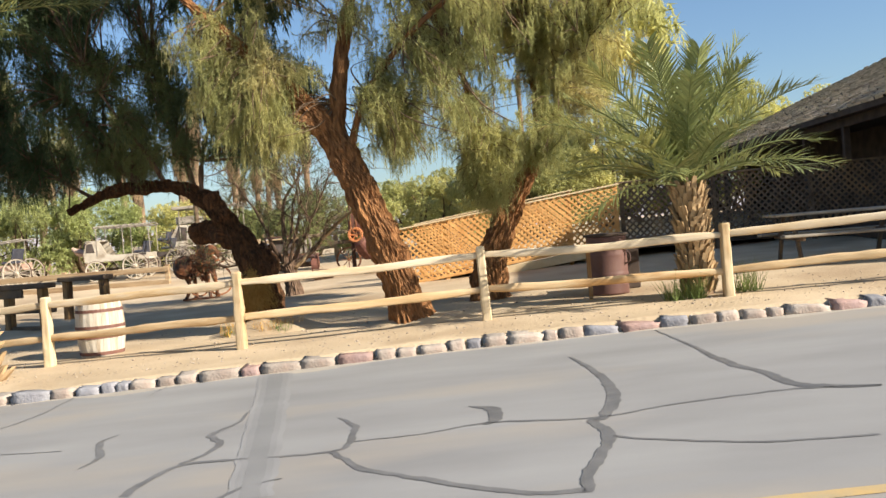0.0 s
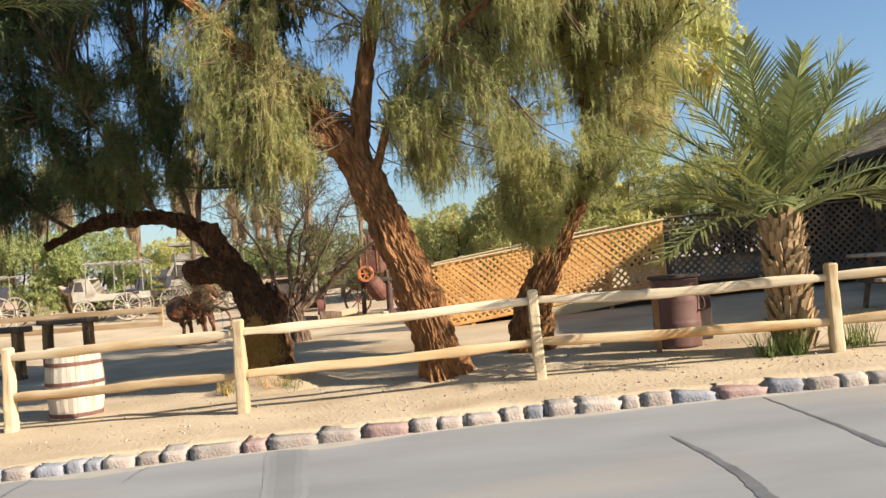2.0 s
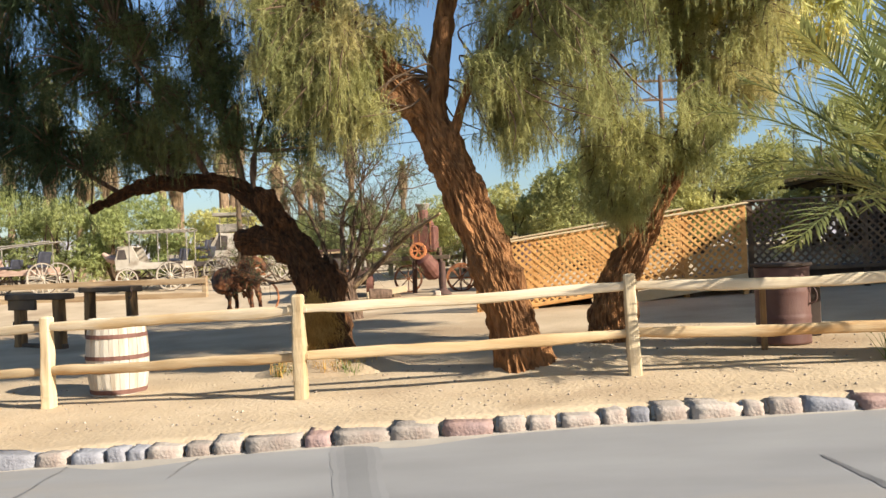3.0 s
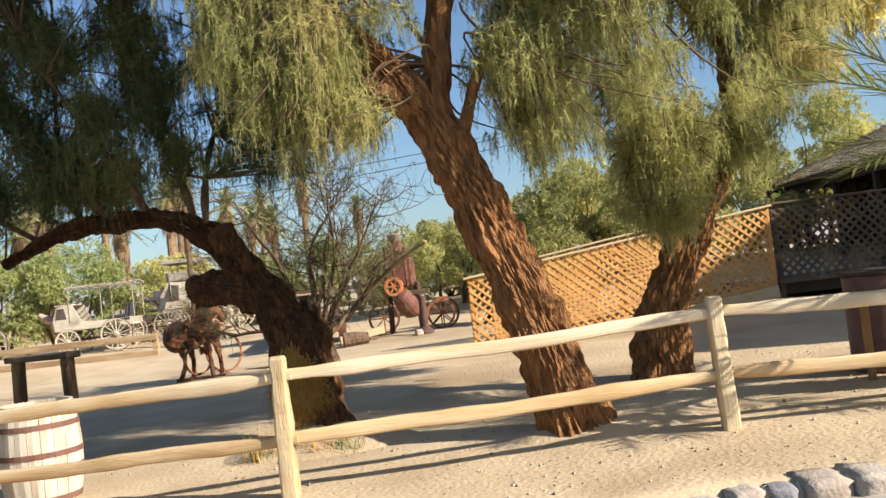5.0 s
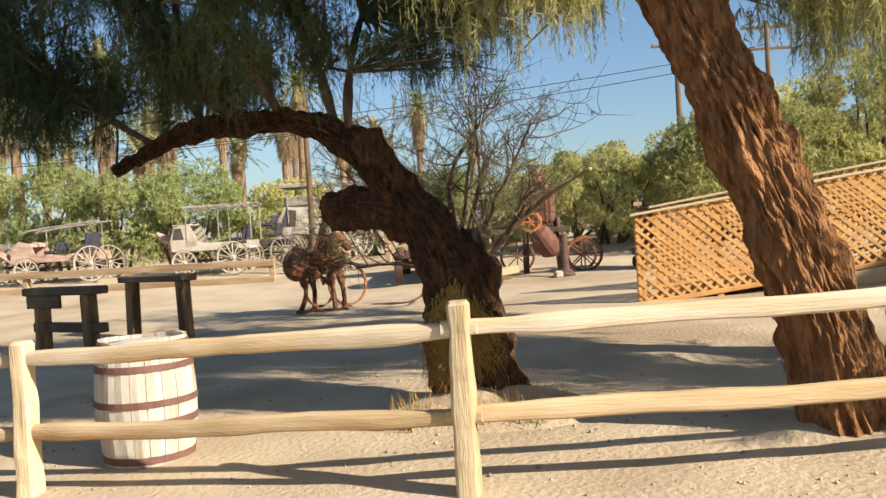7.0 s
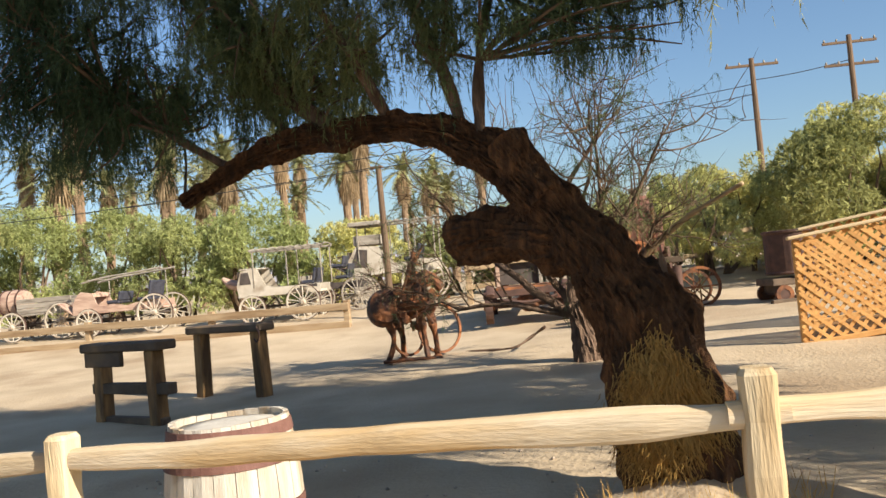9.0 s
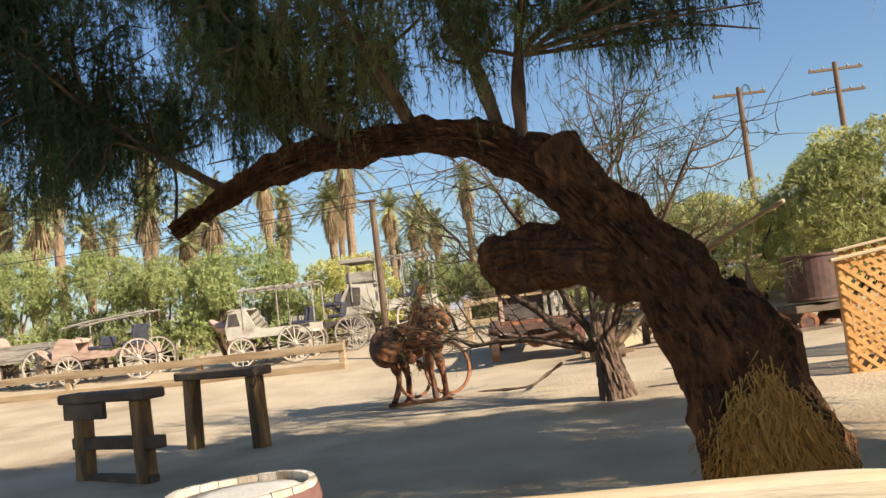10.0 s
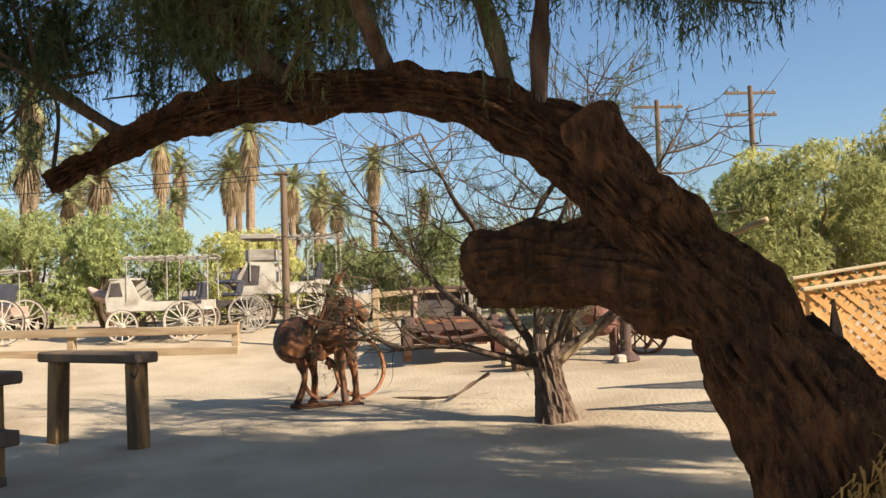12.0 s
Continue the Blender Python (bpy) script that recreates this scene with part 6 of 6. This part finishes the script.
def far_palm_master(seed, height, skirt):
    rng = random.Random(seed)
    t = thing("fan_palm", "tall palm with shaggy brown skirt of dead fronds and green crown", "palm", pose(0, 0, -40), group="far palm grove")
    bend = rng.uniform(-0.4, 0.4)
    path = smooth_path([(0, 0, -0.5), (bend * 0.3, 0, height * 0.4), (bend, 0, height * 0.75), (bend * 1.4, 0.1, height)], 6)
    part("trunk", Geo().tube(path, spread([0.36, 0.27, 0.25, 0.22], len(path)), 10, 0.06, 2.5), PALMTRUNK, t)
    top = Vector((bend * 1.4, 0.1, height))
    live, dead = [], []
    for i in range(40):
        az, f = i * 2.39996, (i + 0.5) / 40
        el = radians(80 - 95 * f + rng.uniform(-10, 10))
        ln = rng.uniform(2.3, 3.0)
        d = Vector((math.cos(az), math.sin(az), 0))
        side = Vector((-d.y, d.x, 0))
        sag = rng.uniform(0.35, 0.6)
        rib = [top + d * (ln * math.cos(el) * u) + Vector((0, 0, ln * (math.sin(el) * u - sag * u * u))) for u in (0.0, 0.12, 0.24, 0.36, 0.48, 0.6, 0.7, 0.8, 0.9, 1.0)]
        for k in range(1, 10):
            tan = (rib[k] - rib[k - 1]).normalized()
            w = side * 0.05
            live += [rib[k - 1] - w, rib[k - 1] + w, rib[k]]
            for sg in (-1, 1):
                for m in (0.0, 0.5):
                    q = rib[k - 1].lerp(rib[k], m)
                    tip = q + (tan * 0.8 + side * sg * 0.75 + Vector((0, 0, rng.uniform(-0.3, 0.35)))).normalized() * 0.42 * (1.15 - 0.06 * k)
                    live += [q - tan * 0.07, q + tan * 0.07, tip]
    n = int(150 * skirt)
    for i in range(n):
        az, f = i * 2.39996, (i + 0.5) / n
        z = height + 0.05 - f * height * 0.30 * skirt
        c = Vector((bend * (0.75 + 0.65 * (z / height - 0.75) * 4) if z > height * 0.75 else bend * z / height, 0, z))
        d = Vector((math.cos(az), math.sin(az), 0))
        side = Vector((-d.y, d.x, 0))
        ln = rng.uniform(0.9, 1.5)
        out = 0.55 * (1 - 0.75 * f)
        for k in range(5):
            b = c + d * 0.25 + side * (k - 2) * 0.06
            tip = b + d * out * rng.uniform(0.5, 1.0) + side * (k - 2) * 0.12 - Vector((0, 0, ln))
            dead += [b - side * 0.06, b + side * 0.06, tip]
    ob = triangles("crown", live, PALMFAR, t)
    ob2 = triangles("skirt", dead, PALMDEAD, t, "hanging skirt of dead brown fronds")
    return t


def utility_pole(x, y, h, turn, arms=1):
    t = thing("utility_pole", "brown wooden utility pole with crossarm and insulators", "pole", pose(x, y, dirt(x, y), 0, 0, turn))
    part("shaft", Geo().tube([(0, 0, -0.5), (0, 0, h * 0.5), (0, 0, h)], [0.17, 0.15, 0.12], 10), POLEWOOD, t)
    for k in range(arms):
        z = h - 0.35 - 1.1 * k
        part("crossarm", Geo().beam((-1.3, 0, z), (1.3, 0, z), 0.1, 0.13), POLEWOOD, t)
        for s in (-1.2, -0.6, 0.6, 1.2):
            part("insulator", Geo().lathe([(0.04, 0), (0.06, 0.05), (0.03, 0.14)], 8, Matrix.Translation((s, 0, z + 0.06))), WAGONGREY, t)
    return t


def wire(a, b, sag, r=0.012):
    pts = [Vector(a).lerp(Vector(b), i / 14) - Vector((0, 0, sag * 4 * (i / 14) * (1 - i / 14))) for i in range(15)]
    ob = part("cable", Geo().tube(pts, r, 4), WIRE)
    tagged(ob, "thin black overhead cable", "cable")


def tufts(label, mat, spots, n, h, rng, name="grass_tuft"):
    pts = []
    for x, y, r in spots:
        for k in range(n):
            a, q = rng.uniform(0, 6.28), r * math.sqrt(rng.random())
            b = Vector((x + q * math.cos(a), y + q * math.sin(a), 0))
            b.z = ground_z(b.x, b.y) - 0.01
            tip = b + Vector((rng.gauss(0, 0.35), rng.gauss(0, 0.35), 1)).normalized() * h * rng.uniform(0.4, 1.1)
            s = Vector((math.cos(a * 3), math.sin(a * 3), 0)) * 0.006
            pts += [b - s, b + s, tip]
    ob = triangles(name, pts, mat)
    tagged(ob, label, "grass", kind="stuff")


build_leaning_tree()
build_shade_block()
build_arching_tree()
build_rear_tree()
build_bare_tree()
build_small_palm()
build_left_palm()
build_barrel()
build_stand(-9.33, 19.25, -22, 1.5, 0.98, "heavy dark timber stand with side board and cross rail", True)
build_stand(-8.68, 20.65, -24, 1.5, 0.98, "heavy timber hitching stand with dark plank top and legs coloured a sunlit brown", False)
build_drum()
build_ramp_and_porch()
wagon_tank(-19.4, 31.3, 4)
wagon_red(-16.65, 31.0, 4)
wagon_cream(-12.3, 30.87, 4)
wagon_dark(-11.05, 32.3, 6)
wagon_coach(-10.15, 33.8, 5)
pen_fence([(-23.5, 29.1), (-20.0, 29.05), (-16.6, 29.0), (-13.2, 28.9), (-9.75, 28.8)], "low weathered rail fence in front of the wagons", (0.06, 0.48), 0.17)
pen_fence([(-7.15, 30.5), (-4.6, 31.2), (-1.6, 31.8), (1.5, 32.5), (5, 33)], "split rail fence at the back of the yard", (0.4, 0.85), 0.12)
build_sculpture()
build_truck()
build_pump()
build_tank()
lone = thing("wooden_pole", "bare brown wooden pole standing among the wagons", "pole", pose(-8.94, 29.7, dirt(-8.94, 29.7)))
part("shaft", Geo().tube([(0, 0, -0.3), (0.01, 0, 1.8), (0, 0, 3.6)], [0.085, 0.08, 0.07], 10, 0.01, 3), POLEWOOD, lone)
part("cap", Geo().box((-0.04, 0, 3.62), (0.3, 0.16, 0.05)), POLEWOOD, lone)
lg = thing("log_stump", "short grey log lying on the sand", "log", pose(-4.0, 25.0, dirt(-4, 25) + 0.12, 0, 0, 15))
part("log", Geo().tube([(-0.28, 0, 0), (0, 0, 0.01), (0.26, 0, 0)], [0.16, 0.15, 0.14], 12, 0.04, 5), BARKDARK, lg)
br = thing("fallen_branch", "crooked dead branch lying on the sand", "branch", pose(-5.1, 22.3, dirt(-5.1, 22.3)))
part("stick", Geo().tube(smooth_path([(-0.7, 0.1, 0.05), (0, -0.05, 0.06), (0.3, 0.15, 0.2), (0.5, 0.1, 0.32)], 5), spread([0.012, 0.02, 0.03, 0.018], 16), 7, 0.02, 6), BARKDARK, br)

rngb = np.random.default_rng(31)
for i in range(17):
    bx = -36 + 3.0 * i + rngb.uniform(-0.6, 0.6)
    thicket("dense pale green tamarisk thicket behind the wagons", bx, 36.5 + rngb.uniform(-0.8, 1.5), 2.3, 1.8, (4.8 if bx < -18 else 3.8 if bx < -14 else 3.0) + rngb.uniform(-0.3, 0.4), rngb, 4400, HEDGEGREEN if bx < -14.5 or -11 < bx < -4 else HEDGE)
for bx, by, h in ((-1.5, 30.5, 2.6), (2.0, 29.5, 3.4), (5.5, 31.0, 4.6), (9.5, 33.0, 5.0), (3.5, 35, 4.4), (13.5, 36, 5.2)):
    thicket("rounded yellow-green tamarisk behind the ramp", bx, by, 2.6, 2.0, h, rngb, 4800)

masters = [far_palm_master(41, 10.6, 0.75), far_palm_master(42, 8.6, 0.6), far_palm_master(43, 6.9, 0.4)]
rngp = random.Random(51)
PALMS = [(-36, 52, 0), (-33.5, 56, 1), (-31, 50, 0), (-28.6, 58, 2), (-27.0, 52, 0), (-25.2, 55, 1), (-23.6, 60, 0), (-22.4, 50, 2), (-21.0, 64, 1), (-18.6, 60, 0), (-17.6, 66, 1), (-15.6, 72, 2),
         (-13.2, 72, 0), (-40, 60, 1), (-30, 64, 2), (-26, 68, 1), (-20, 76, 2), (-34.5, 47, 2), (-29.6, 46, 2), (-24.5, 47, 2), (-45, 55, 0), (-43, 50, 1), (-38, 66, 0), (-32.5, 68, 0), (-28, 74, 0), (-23, 72, 0), (-16.8, 70, 1), (-19.4, 84, 0), (-25.8, 80, 0), (-11.2, 88, 0)]
for px, py, k in PALMS:
    t = copy_thing(masters[k], pose(px, py, dirt(px, py), 0, rngp.uniform(-3, 3), rngp.uniform(0, 360)))
    t.scale = [rngp.uniform(0.82, 1.02)] * 3
for m in masters:
    for o in (*m.children_recursive, m):
        bpy.data.objects.remove(o)

utility_pole(3.7, 55, 9.6, 8, 1)
utility_pole(8.3, 55, 10.0, 8, 2)
wire((-60, 48, 7.6), (3.7, 55, 9.5), 1.2, 0.02)
wire((-60, 49, 6.8), (3.7, 55, 9.0), 1.2, 0.02)
wire((3.7, 55, 9.7), (8.3, 55, 10.1), 0.1, 0.02)
wire((-8.94, 29.7, 4.2), (-40, 34, 5.2), 0.5, 0.01)

rt = random.Random(61)
tufts("small green weeds among the dirt at the tree's foot", GRASS, [(-2.75, 14.2, 0.14), (-3.55, 14.3, 0.12), (-2.9, 14.35, 0.1)], 90, 0.22, rt)
tufts("straw-coloured dry grass round the trunk foot", STRAW, [(-3.5, 14.4, 0.25), (-3.0, 14.3, 0.2), (-2.7, 14.5, 0.2)], 160, 0.28, rt)
tufts("dark green spiky weeds beside the fence post", GRASS, [(3.8, 13.05, 0.2), (2.85, 12.95, 0.16), (3.1, 12.85, 0.12)], 120, 0.46, rt)

# low mound of bark litter and earth by the trunks
def mound(x, y, rx, ry, h, label):
    vs, fs = [], []
    n, m = 28, 8
    for j in range(m + 1):
        for i in range(n):
            a, r = 2 * math.pi * i / n, j / m
            px, py = x + rx * r * math.cos(a), y + ry * r * math.sin(a)
            z = ground_z(px, py) + h * (1 - r * r) ** 1.5 * (1 + 0.5 * noise.noise(Vector((px * 4, py * 4, 0)))) - (0.02 if j == m else 0)
            vs.append((px, py, z))
    for j in range(m):
        for i in range(n):
            k = (i + 1) % n
            fs.append((j * n + i, j * n + k, (j + 1) * n + k, (j + 1) * n + i))
    tagged(part("earth_mound", Geo().add(vs, fs), SAND, smooth=True), label, "mound", kind="structure")


mound(-3.05, 14.6, 1.0, 0.6, 0.2, "low sandy mound round the tree's foot")
mound(-0.55, 13.75, 0.9, 0.5, 0.10, "low sandy mound with bark litter at the trunk")

# pebbles and twigs strewn on the dirt
rs = random.Random(71)
g = Geo()
for i in range(1500):
    px, py = rs.uniform(-9, 7), 11.9 + 4.5 * rs.random() ** 1.5
    if py < kerb_y(px) + 0.35:
        continue
    r = 0.006 + 0.014 * rs.random() ** 3
    z = ground_z(px, py) + r * 0.3
    g.add([(px - r, py, z), (px, py - r, z), (px + r, py, z), (px, py + r, z), (px, py, z + r * 0.8), (px, py, z - r)],
          [(0, 1, 4), (1, 2, 4), (2, 3, 4), (3, 0, 4), (1, 0, 5), (2, 1, 5), (3, 2, 5), (0, 3, 5)])
tagged(part("pebbles", g, GRAVEL), "small pebbles strewn over the dirt", "pebbles", kind="stuff")

# distant bare hills
vs, fs = [], []
for i in range(81):
    a = radians(200 * i / 80 - 10)
    h = 22 + 26 * abs(noise.noise(Vector((i * 0.16, 0, 2)))) + 8 * noise.noise(Vector((i * 0.7, 4, 2)))
    for r, z in ((800, -5), (860, h * 0.6), (930, h)):
        vs.append((r * math.cos(a), r * math.sin(a), z))
for i in range(80):
    for j in range(2):
        fs.append((i * 3 + j, i * 3 + j + 1, i * 3 + j + 4, i * 3 + j + 3))
tagged(part("backdrop", Geo().add(vs, fs), HILL, smooth=True), "hazy bare desert hills on the horizon", "hills", kind="structure")
